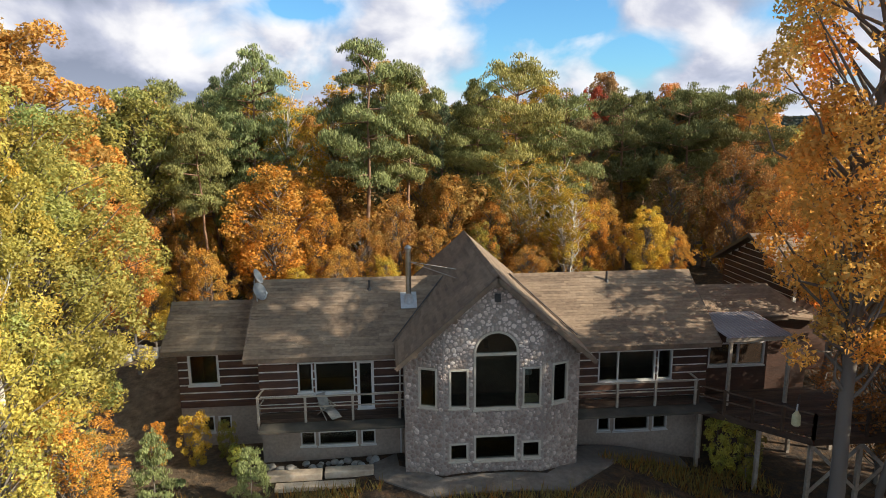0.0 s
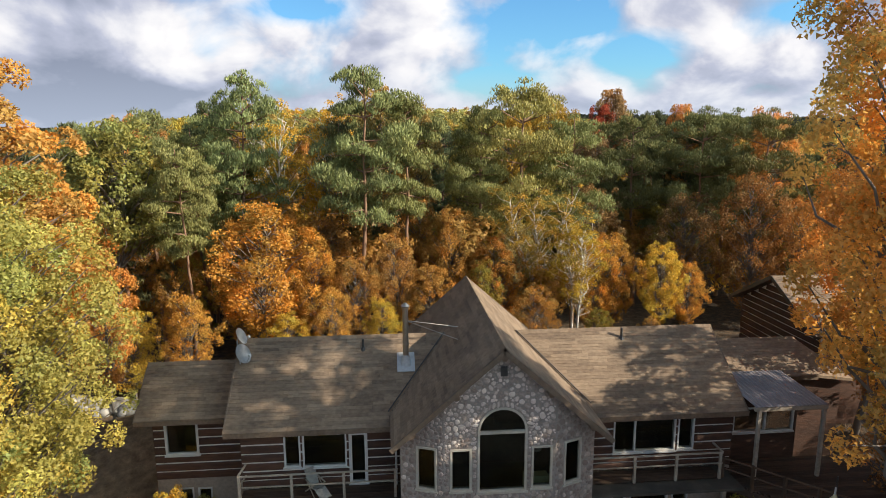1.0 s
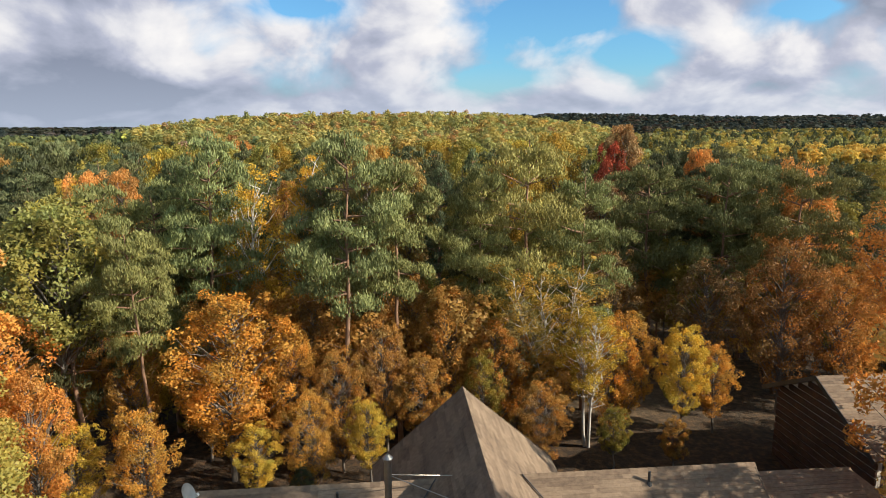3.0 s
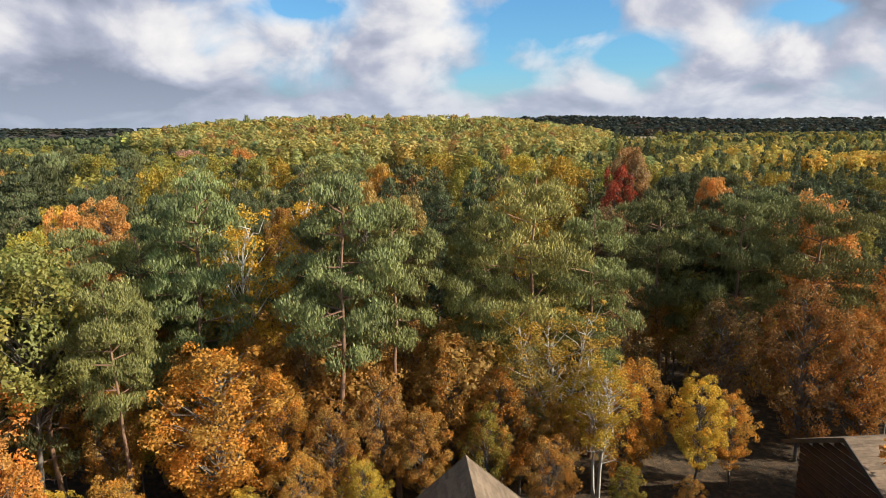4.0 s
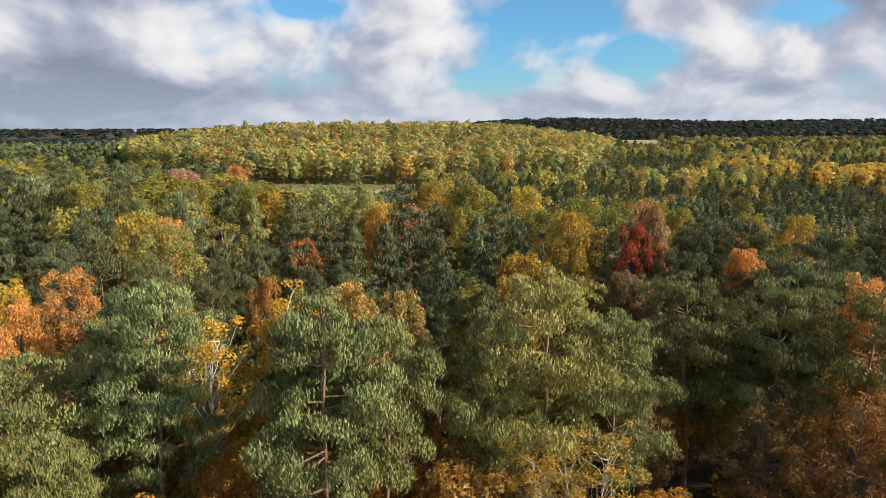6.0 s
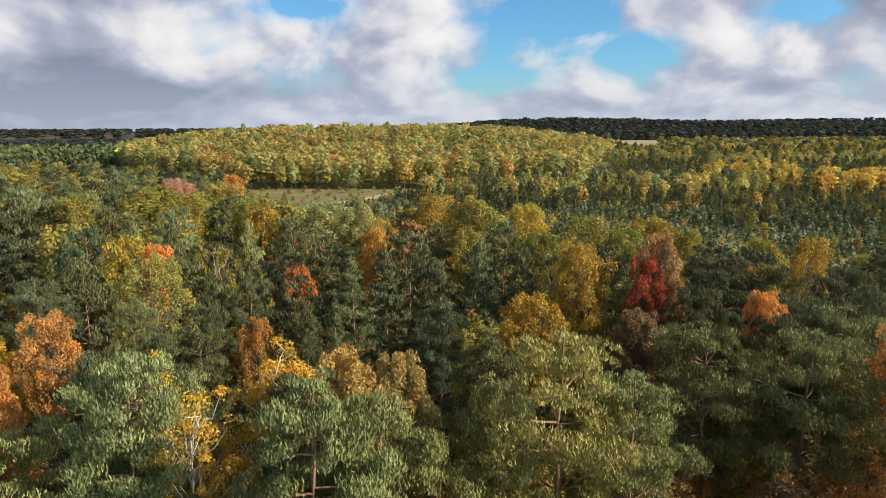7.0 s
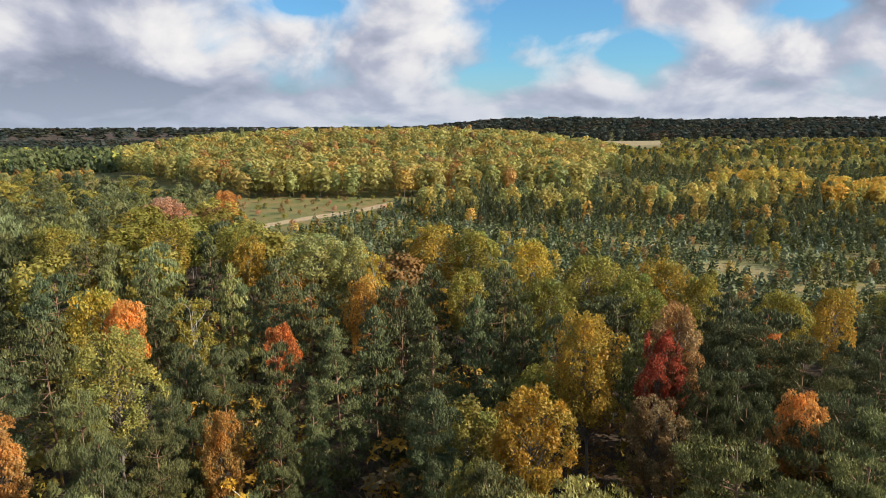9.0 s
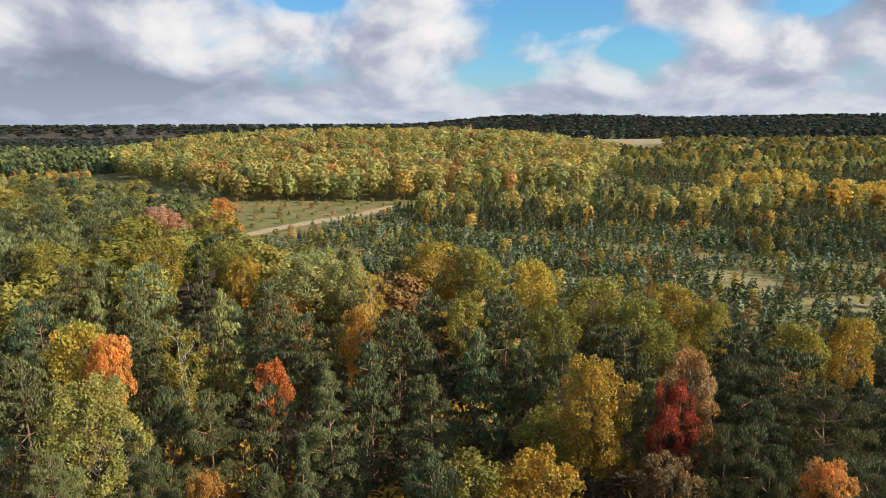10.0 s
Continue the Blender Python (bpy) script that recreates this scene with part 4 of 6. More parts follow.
def unit(v):
    return v / np.maximum(np.linalg.norm(v, axis=-1, keepdims=True), 1e-6)


def leaf_faces(rng, centres, facing, length, width, corners, ruffle=0.55, upright=0.0):
    """Single leaves or sprays at the centres: kites (4 corners) or triangles (3) whose upper sides look roughly along facing; upright ones point their tips up and out."""
    n = len(centres)
    normal = unit(facing + rng.normal(size=(n, 3)) * ruffle)
    along = np.cross(normal, unit(rng.normal(size=(n, 3))))
    if upright:
        along = along * (1 - upright) + (np.array([0, 0, 1.0]) - normal * normal[:, 2:]) * upright + facing * 0.5 * upright
    along = unit(along)
    side = unit(np.cross(along, normal))
    ln = (length * rng.uniform(0.6, 1.35, (n, 1)))
    wd = (width * rng.uniform(0.6, 1.35, (n, 1)))
    if corners == 4:
        v = np.stack([centres - along * ln * 0.5, centres + side * wd * 0.5 - along * ln * 0.06, centres + along * ln * 0.5 - normal * ln * 0.12, centres - side * wd * 0.5 - along * ln * 0.06], 1)
    else:
        v = np.stack([centres - along * ln * 0.45 - side * wd * 0.5, centres - along * ln * 0.3 + side * wd * 0.5, centres + along * ln * 0.55], 1)
    return v.reshape(-1, 3)


def stem(points, radii, sides):
    """Vertices and quads of a tapered limb through points (numpy)."""
    points, radii = np.asarray(points, float), np.asarray(radii, float)
    d = unit(np.gradient(points, axis=0))
    a = unit(np.cross(d, np.array([0.31, 0.87, 0.15])))
    b = np.cross(d, a)
    q = np.arange(sides) * 2 * np.pi / sides
    ring = points[:, None] + radii[:, None, None] * (a[:, None] * np.cos(q)[None, :, None] + b[:, None] * np.sin(q)[None, :, None])
    k = len(points)
    idx = np.arange(k * sides).reshape(k, sides)
    nxt = np.roll(idx, -1, 1)
    quads = np.stack([idx[:-1], nxt[:-1], nxt[1:], idx[1:]], -1).reshape(-1, 4)
    return ring.reshape(-1, 3), quads


def wood_mesh(name, stems, material):
    vs, qs, base = [], [], 0
    for p, r, s in stems:
        v, q = stem(p, r, s)
        vs.append(v)
        qs.append(q + base)
        base += len(v)
    me = mesh_from(name, np.concatenate(vs), 4, material, loops=np.concatenate(qs))
    me.polygons.foreach_set("use_smooth", np.ones(len(me.polygons), bool))
    return me


def wobble(rng, a, b, n, amount):
    t = np.linspace(0, 1, n)[:, None]
    p = np.asarray(a) * (1 - t) + np.asarray(b) * t
    p[1:-1] += rng.normal(size=(n - 2, 3)) * amount
    return p


def shells(rng, centres, radii, normals, tints, faces, size, width, corners, ruffle, squash, under, upright=0.0):
    """Leaf sprays on the outsides of rounded clumps: each clump is a dome round its normal, flattened by squash; under: how far the dome reaches below."""
    m = len(centres)
    share = np.asarray(radii) ** 2
    pick = rng.choice(m, faces, p=share / share.sum())
    d = unit(rng.normal(size=(faces, 3)))
    n = normals[pick]
    along = (d * n).sum(1, keepdims=True)
    d = unit(np.where(along < -under, d - 2 * along * n, d))
    along = (d * n).sum(1, keepdims=True)
    depth = 1.12 - 0.75 * rng.random((faces, 1)) ** 1.6
    off = (d - n * along * (1 - squash)) * depth
    face = unit(d + n * 0.35)
    v = leaf_faces(rng, centres[pick] + off * np.asarray(radii)[pick][:, None], face, size, width, corners, ruffle, upright)
    return v, np.repeat(tints[pick] * rng.uniform(0.86, 1.14, (faces, 1)), corners, 0)


def broadleaf(seed, leaves, corners, size, bare=0.22, spread=0.30, clusters=70, flat=0.85, trunks=1, ruffle=0.45, mottle=1.0, lump=0.075, ragged=0.3, tilt=0.03):
    """A deciduous tree one unit high: a forked trunk whose limbs end in rounded lumps of leaves, with gaps between; leaf vertices carry a tint."""
    rng = np.random.default_rng(seed)
    stems, at, rad, out, tone = [], [], [], [], []
    mid, half = (bare + 1) / 2, (1 - bare) / 2
    for j in range(trunks):
        lean = rng.normal(size=2) * (tilt if trunks == 1 else 0.09)
        trunk = wobble(rng, (rng.normal() * 0.01 * j, rng.normal() * 0.01 * j, -0.02), (lean[0], lean[1], 0.9), 8, 0.25 * tilt)
        thick = 0.0125 / trunks ** 0.5
        stems.append((trunk, np.linspace(1, 0.12, 8) * thick, 6))
        count = max(clusters // trunks, 4)
        for i in range(count):
            # lumps spiral over an uneven egg-shaped crown, some of them inside it
            h = 1 - 2 * (i + 0.5) / count
            az = i * 2.39996 + rng.normal() * 0.35
            r = rng.uniform(1 - ragged, 1.1) if i % 4 else rng.uniform(0.35, 0.7)
            ring = math.sqrt(max(0.0, 1 - h * h)) * (1.0 if h > 0 else 0.92)
            radius = lump * rng.uniform(0.65, 1.3)
            tip = np.array([math.cos(az) * ring * (spread - radius * 0.7) * r, math.sin(az) * ring * (spread - radius * 0.7) * r, mid + h * (half - radius * 0.6) * (0.55 + 0.45 * r)])
            tip[:2] += lean * tip[2]
            at.append(tip)
            rad.append(radius)
            out.append(unit(np.array([tip[0], tip[1], (tip[2] - mid) * spread / half + 0.12])))
            warm = rng.normal() * 0.09 * mottle
            k = 1 + mottle * rng.uniform(-0.2, 0.2)
            tone.append((k * (1 + warm), k, k * (1 - warm)))
            if i % 2 == 0 or leaves > 5000:
                u = float(np.clip(tip[2] - (ring * spread * 0.7 + 0.02) * rng.uniform(0.6, 1.2), bare * 0.75, 0.88))
                w = u / 0.92 * 7
                root = trunk[int(w)] * (1 - w % 1) + trunk[int(w) + 1] * (w % 1)
                stems.append((wobble(rng, root, tip, 4, 0.012), np.array([0.0036, 0.0026, 0.0017, 0.0007]) / trunks ** 0.3, 4 if leaves > 12000 else 3))
    v, tint = shells(rng, np.array(at), np.array(rad), np.array(out), np.array(tone), leaves, size, size * 0.8, corners, ruffle, flat, 0.55)
    return stems, v, tint


def pine(seed, needles, corners, size, bare=0.42, spread=0.17, whorls=8, pointed=0.0, thin=0.4, clumps=7, bump=0.026, ruffle=0.42):
    """A pine one unit high: bare lower trunk with dead twigs, whorls of limbs that carry flat plates of needle tufts, and dark air between the whorls."""
    rng = np.random.default_rng(seed)
    trunk = wobble(rng, (0, 0, -0.02), (rng.normal() * 0.02, rng.normal() * 0.02, 0.97), 9, 0.004)
    stems = [(trunk, np.linspace(1, 0.16, 9) * 0.0105, 6)]
    at, rad, out, tone = [trunk[-1]], [bump], [np.array([0, 0, 1.0])], [1.0]
    for w in range(whorls):
        k = (w + rng.uniform(0.3, 0.9)) / whorls
        u = bare + (0.955 - bare) * (1 - (1 - k) ** 1.25)
        j = min(int(u * 8), 7)
        root = trunk[j] * (1 - (u * 8 - j)) + trunk[j + 1] * (u * 8 - j)
        dome = math.sqrt(max(0.0, 1 - max(0.0, (k - 0.3) / 0.74) ** 2.2)) * (0.68 + 0.32 * min(k / 0.3, 1.0))
        full = spread * ((1 - pointed) * dome + pointed * (1.04 - k))
        boughs = 3 + int(rng.integers(3)) if k < 0.85 else 3
        turn = rng.uniform(0, 6.283)
        for b in range(boughs):
            az = turn + 6.283 * b / boughs + rng.normal() * 0.25
            reach = full * rng.uniform(0.6, 1.15)
            rise = rng.uniform(-0.15, 0.25) + 0.55 * k * k
            ray, across = np.array([math.cos(az), math.sin(az), 0.0]), np.array([-math.sin(az), math.cos(az), 0.0])
            base = root + np.array([0, 0, rng.normal() * 0.012])
            tip = base + ray * reach + np.array([0, 0, reach * rise])
            stems.append((wobble(rng, base, tip, 3, 0.004), np.array([0.0038, 0.0028, 0.001]), 3))
            shade = rng.uniform(0.84, 1.16)
            for c in range(max(2, int(round(clumps * min(1.0, 0.35 + reach / spread * 0.65))))):
                s = 0.3 + 0.75 * ((c + rng.random()) / clumps) ** 0.7 if c else 1.0
                side = rng.uniform(-1, 1) * 0.48 * reach * math.sin(min(s, 1.0) * 2.2)
                at.append(base + (tip - base) * s + across * side + np.array([0, 0, 0.3 * reach * s * s * rng.uniform(0.2, 0.9) + rng.normal() * 0.005]))
                rad.append(bump * rng.uniform(0.75, 1.3) * (0.75 + 0.25 * min(reach / spread, 1.0)))
                out.append(unit(ray * 0.35 + across * side / max(reach, 1e-3) * 0.6 + np.array([0, 0, 0.7])))
                tone.append(shade * rng.uniform(0.72, 1.24))
    for i in range(8):
        u = rng.uniform(0.1, max(bare, 0.14))
        az = rng.uniform(0, 6.28)
        root = trunk[int(u * 8)]
        stems.append((wobble(rng, root, root + np.array([math.cos(az), math.sin(az), rng.uniform(-0.3, 0.3)]) * rng.uniform(0.04, 0.13), 4, 0.008), np.array([0.0022, 0.0018, 0.0012, 0.0006]), 3))
    tone = np.array(tone)
    v, tint = shells(rng, np.array(at), np.array(rad), np.array(out), np.stack([tone, tone, tone], 1), needles, size, size * thin, corners, ruffle, 0.6, 0.15, 0.75)
    return stems, v, tint


def spruce(seed, needles, corners, size, spread=0.22):
    """A young spruce one unit high: a cone of drooping sprays in tiers."""
    rng = np.random.default_rng(seed)
    stems = [(np.array([[0, 0, -0.03], [0, 0, 0.5], [0, 0, 0.98]]), np.array([0.016, 0.01, 0.003]), 5)]
    k = rng.random(needles) ** 0.62
    h = 1 - k * 0.95
    h = np.round(h * 13) / 13 + rng.normal(size=needles) * 0.012
    r = (1.02 - h) * spread * (0.35 + 0.65 * rng.random(needles) ** 0.5) * rng.uniform(0.85, 1.15, needles)
    az = rng.uniform(0, 2 * np.pi, needles)
    c = np.stack([np.cos(az) * r, np.sin(az) * r, h - r * 0.25 + 0.02], 1)
    out = np.stack([np.cos(az), np.sin(az), az * 0 + 0.45], 1)
    v = leaf_faces(rng, c, unit(out), size, size * 0.6, corners, 0.3)
    s = rng.uniform(0.85, 1.15, needles)
    return stems, v, np.repeat(np.stack([s, s, s], 1), corners, 0)


LEAVES_BARK = {"pine": PINE_BARK, "broad": BARK, "birch": BIRCH_BARK, "spruce": BARK}


def proto(name, kind, made, corners=3):
    stems, v, tint = made
    return (wood_mesh(name + "_trunk", stems, LEAVES_BARK[kind]), mesh_from(name + "_crown", v, corners, NEEDLES if kind in ("pine", "spruce") else LEAF, tint))


# prototypes: the nearest with single leaves, further ones with fewer, larger sprays
CLOSE = {"broad": [proto("close_maple", "broad", broadleaf(150 + i, (36000, 110000, 40000)[i], 3, (0.0066, 0.0076, 0.0086)[i], (0.27, 0.08, 0.34)[i], (0.175, 0.3, 0.2)[i], (120, 460, 160)[i], 0.9, 1, 1.2, 1.1, (0.029, 0.034, 0.03)[i], 0.65, 0.006)) for i in range(3)],
         "birch": [proto("close_birch", "birch", broadleaf(170, 22000, 3, 0.0075, 0.4, 0.15, 60, 0.9, 1, 1.2, 1.0, 0.032, 0.7, 0.006))]}
NEAR = {
    "pine": [proto("pine", "pine", pine(100 + i, (25000, 28000, 28000, 23000, 26000)[i], 3, 0.0118, (0.5, 0.42, 0.34, 0.54, 0.25)[i], (0.155, 0.185, 0.175, 0.145, 0.19)[i], (8, 9, 11, 7, 12)[i], (0.1, 0.15, 0.55, 0.1, 0.95)[i], 0.34, (11, 12, 10, 11, 9)[i], (0.028, 0.029, 0.027, 0.028, 0.026)[i], 0.4)) for i in range(5)],
    "broad": [proto("maple", "broad", broadleaf(200 + i, 13500, 3, 0.0125, (0.5, 0.46, 0.5, 0.28, 0.14, 0.2)[i], (0.21, 0.24, 0.19, 0.23, 0.29, 0.25)[i], (100, 110, 90, 100, 140, 120)[i], 0.9, 1, 1.1, 0.9, (0.037, 0.04, 0.034, 0.038, 0.043, 0.04)[i], 0.5)) for i in range(6)],
    "spruce": [proto("bush_pine", "spruce", pine(350 + i, 6000, 3, 0.05, 0.02, (0.34, 0.4)[i], 8, 0.6, 0.3, 7, 0.07, 0.5)) for i in range(2)],
    "shrub": [proto("shrub", "broad", broadleaf(360 + i, 4200, 3, 0.03, 0.04, 0.34, 60, 0.9, 3, 0.9, 1.0, 0.07, 0.5)) for i in range(2)],
    "birch": [proto("birch", "birch", broadleaf(300 + i, 11000, 3, 0.0088, 0.3, (0.12, 0.14, 0.16)[i], 150, 0.95, (1, 2, 3)[i], 1.1, 0.8, 0.024, 0.8)) for i in range(3)],
}
MID = {
    "pine": [proto("pine_mid", "pine", pine(400 + i, 6200, 3, 0.0235, (0.42, 0.36, 0.3, 0.26, 0.22)[i], (0.18, 0.2, 0.19, 0.17, 0.2)[i], (7, 8, 9, 10, 10)[i], (0.1, 0.2, 0.5, 0.75, 0.9)[i], 0.4, 7, (0.034, 0.034, 0.033, 0.031, 0.031)[i], 0.4)) for i in range(5)],
    "broad": [proto("maple_mid", "broad", broadleaf(500 + i, 6200, 3, 0.0185, (0.5, 0.46, 0.52, 0.46)[i], (0.24, 0.27, 0.22, 0.24)[i], (52, 60, 48, 52)[i], 0.9, 1, 0.9, 0.9, (0.052, 0.056, 0.048, 0.052)[i], 0.4)) for i in range(4)],
    "birch": [proto("birch_mid", "birch", broadleaf(600 + i, 3600, 3, 0.0175, 0.3, (0.16, 0.19)[i], 80, 0.95, (1, 2)[i], 1.0, 0.8, 0.034, 0.8)) for i in range(2)],
}
TREE_NAME = {"spruce": "spruce_tree", "shrub": "shrub", "pine": "pine_tree", "broad": "maple_tree", "birch": "birch_tree"}
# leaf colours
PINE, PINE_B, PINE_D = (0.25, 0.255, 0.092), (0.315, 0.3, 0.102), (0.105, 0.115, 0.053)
# toned-down copies, mostly with the deep wood's shade put into the leaf colour
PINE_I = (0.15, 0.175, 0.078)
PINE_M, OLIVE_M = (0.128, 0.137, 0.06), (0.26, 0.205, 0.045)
LIME_SHADE, GOLD_SHADE = (0.36, 0.30, 0.06), (0.42, 0.265, 0.045)
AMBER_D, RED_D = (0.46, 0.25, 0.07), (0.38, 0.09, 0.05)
OLIVE, LIME, GOLD, AMBER = (0.29, 0.245, 0.05), (0.46, 0.43, 0.085), (0.58, 0.40, 0.06), (0.59, 0.31, 0.06)
ORANGE, RUST, RED, PINK, BROWN = (0.62, 0.30, 0.085), (0.40, 0.19, 0.065), (0.45, 0.055, 0.04), (0.5, 0.27, 0.16), (0.3, 0.18, 0.07)
SAY = {AMBER_D: "dull amber leaves", RED_D: "dark crimson leaves", PINE_M: "mid-green needles", OLIVE_M: "olive leaves darkened for shade", LIME_SHADE: "yellow-green leaves darkened for shade", GOLD_SHADE: "golden leaves darkened for shade", PINE: "dull green needles", PINE_B: "grey-green needles", PINE_D: "dark green needles", OLIVE: "olive green leaves", LIME: "yellow-green leaves", GOLD: "golden yellow leaves",
       AMBER: "amber leaves", ORANGE: "bright orange leaves", RUST: "rusty orange leaves", RED: "crimson leaves", PINK: "faded pink leaves", BROWN: "brown withered leaves"}
KIND_SAY = {"spruce": ("young spruce with ", "spruce"), "shrub": ("loose shrub with ", "shrub"), "pine": ("tall bare-trunked pine with ", "pine"), "broad": ("autumn maple with ", "maple"), "birch": ("slender birch with ", "birch")}
WITHERED = (0.47, 0.25, 0.06)
LIME_P, GOLD_O, TWIG, REDDISH, PALE, OLIVE_L, WHEAT = (0.32, 0.285, 0.075), (0.39, 0.26, 0.045), (0.31, 0.205, 0.095), (0.58, 0.2, 0.06), (0.36, 0.35, 0.13), (0.27, 0.235, 0.05), (0.44, 0.32, 0.11)
SAY.update({PINE_I: "soft green needles", WITHERED: "tawny withered leaves", LIME_P: "pale yellow-green leaves", GOLD_O: "deep gold leaves", TWIG: "thin brownish-pink leaves", REDDISH: "red-orange leaves", PALE: "pale silvery green leaves", OLIVE_L: "muted green leaves", WHEAT: "straw-coloured leaves"})
tree_count = [0]


def plant(kind, x, y, top, colour, wide=1.0, near=True, which=None, name=None, label=None, sink=0.0):
    """One tree as a thing: an empty at its foot, with trunk and crown under it. top: the height of its tip over the sea of z = 0."""
    i = tree_count[0]
    tree_count[0] += 1
    rng = np.random.default_rng(5000 + i)
    foot = float(ground_height(x, y)) - 0.05 - sink
    tall = top - foot
    pool = (CLOSE if near == 2 else NEAR if near else MID)[kind]
    wood, crown = pool[(which if which is not None else int(rng.integers(len(pool)))) % len(pool)]
    say, cat = KIND_SAY[kind]
    root = empty(name or TREE_NAME[kind], label or (say + SAY.get(colour, "leaves") + ("" if y > 37 else " beside the house")), cat, at=(x, y, foot))
    root.rotation_euler = (0, 0, rng.uniform(0, 6.283))
    root.scale = (tall * wide, tall * wide, tall)
    t = new("trunk", wood)
    c = new("crown", crown)
    t.parent = c.parent = root
    jit = rng.uniform(0.88, 1.14)
    hue = rng.normal() * 0.05
    c.color = (min(colour[0] * jit * (1 + hue), 1), colour[1] * jit, colour[2] * jit * (1 - hue), 1)
    return root


# trees that stand out: kind, x, y, height of the tip, colour, width, form
# the row of pines behind the house
EDGE_PINES = [
    ("pine", -2.3, 43.2, 19.6, PINE, 1.0, 0), ("pine", 0.3, 44.6, 18.4, PINE, 1.0, 3), ("pine", 4.6, 46.9, 17.6, PINE_B, 0.95, 0),
    ("pine", 7.3, 46.8, 19.4, PINE_B, 1.15, 1), ("pine", 11.2, 47.6, 17.2, PINE, 1.05, 1), ("pine", -13.6, 43.3, 17.3, PINE, 1.0, 0),
    ("pine", -12.0, 47.0, 16.6, PINE_B, 1.1, 1), ("pine", -9.9, 50.6, 18.0, PINE, 1.15, 1), ("pine", -11.0, 40.6, 15.6, PINE, 0.95, 3),
    ("pine", -14.8, 42.6, 16.2, PINE_D, 1.1, 2), ("pine", -9.8, 45.9, 19.7, PINE, 0.95, 2), ("pine", -17.5, 44.0, 15.6, PINE_B, 1.1, 1),
    ("pine", 24.0, 48.7, 17.6, (0.175, 0.178, 0.066), 1.15, 1), ("pine", 20.8, 51.0, 17.8, (0.175, 0.178, 0.066), 1.1, 1), ("pine", 17.6, 53.2, 17.6, (0.175, 0.178, 0.066), 1.1, 1),
    ("pine", 25.2, 55.0, 17.8, (0.175, 0.178, 0.066), 1.2, 1), ("pine", 6.2, 54.0, 17.2, PINE_M, 1.1, 2),
]
# maples and birches among them
EDGE_MAPLES = [
    ("broad", -7.8, 41.6, 12.7, AMBER, 1.25, 5), ("birch", 8.6, 44.4, 12.9, (0.40, 0.27, 0.055), 1.5, 2), ("birch", 10.2, 43.2, 11.4, GOLD, 1.4, 1),
    ("broad", -22.5, 55.0, 15.5, LIME, 0.85, 5), ("broad", 27.0, 51.8, 17.8, ORANGE, 0.8, 5), ("broad", -15.4, 41.4, 16.9, LIME_P, 1.0, 1),
    ("broad", -13.4, 35.8, 11.2, (0.62, 0.29, 0.07), 0.8, 3), ("broad", -15.6, 36.5, 12.4, AMBER, 0.9, 5), ("broad", 30.0, 47.0, 15.5, (0.46, 0.21, 0.05), 0.9, 4),
    ("broad", 22.5, 46.0, 13.5, (0.28, 0.14, 0.045), 0.85, 4), ("broad", 19.0, 48.0, 12.0, BROWN, 1.0, 4), ("broad", 14.0, 50.5, 12.5, BROWN, 1.0, 5),
    ("broad", 25.5, 45.0, 12.0, (0.44, 0.2, 0.05), 0.95, 5), ("broad", 12.2, 54.5, 14.0, OLIVE, 0.8, 5),
]
EDGE_BIRCHES = [
    ("broad", 4.0, 48.4, 11.2, OLIVE, 1.0, 4), ("broad", -4.6, 46.2, 11.0, BROWN, 1.0, 5), ("birch", -6.3, 50.5, 18.5, GOLD, 1.0, 1),
    ("birch", -8.3, 48.8, 18.0, GOLD, 1.0, 2), ("broad", -0.9, 47.9, 18.9, WHEAT, 0.62, 2), ("broad", 1.3, 49.2, 18.0, WHEAT, 0.6, 2),
]
# young growth at the edge of the wood
YOUNG_GROWTH = [
    ("broad", 15.0, 42.9, 9.7, GOLD, 1.0, 3), ("broad", 17.5, 44.0, 8.3, AMBER, 1.0, 5), ("broad", -4.0, 39.6, 8.2, AMBER, 1.0, 4),
    ("broad", -1.2, 40.8, 7.4, GOLD, 1.1, 5), ("broad", -6.0, 38.8, 7.2, GOLD, 1.2, 3), ("broad", -10.4, 38.2, 8.6, AMBER, 1.1, 5),
    ("broad", -13.6, 38.6, 7.6, GOLD, 1.2, 4), ("broad", 1.4, 42.2, 8.8, WITHERED, 1.1, 3), ("broad", 5.2, 43.0, 10.2, WITHERED, 1.0, 5),
    ("broad", 12.4, 44.6, 10.0, AMBER, 1.0, 4), ("broad", -16.6, 39.4, 9.4, AMBER, 1.1, 5), ("broad", 13.3, 39.9, 6.0, WITHERED, 1.1, 3),
    ("pine", -4.2, 38.4, 5.6, PINE_D, 1.5, 4), ("broad", 7.2, 41.2, 7.6, WITHERED, 1.1, 4), ("broad", 10.6, 40.6, 6.4, OLIVE, 1.1, 3),
]
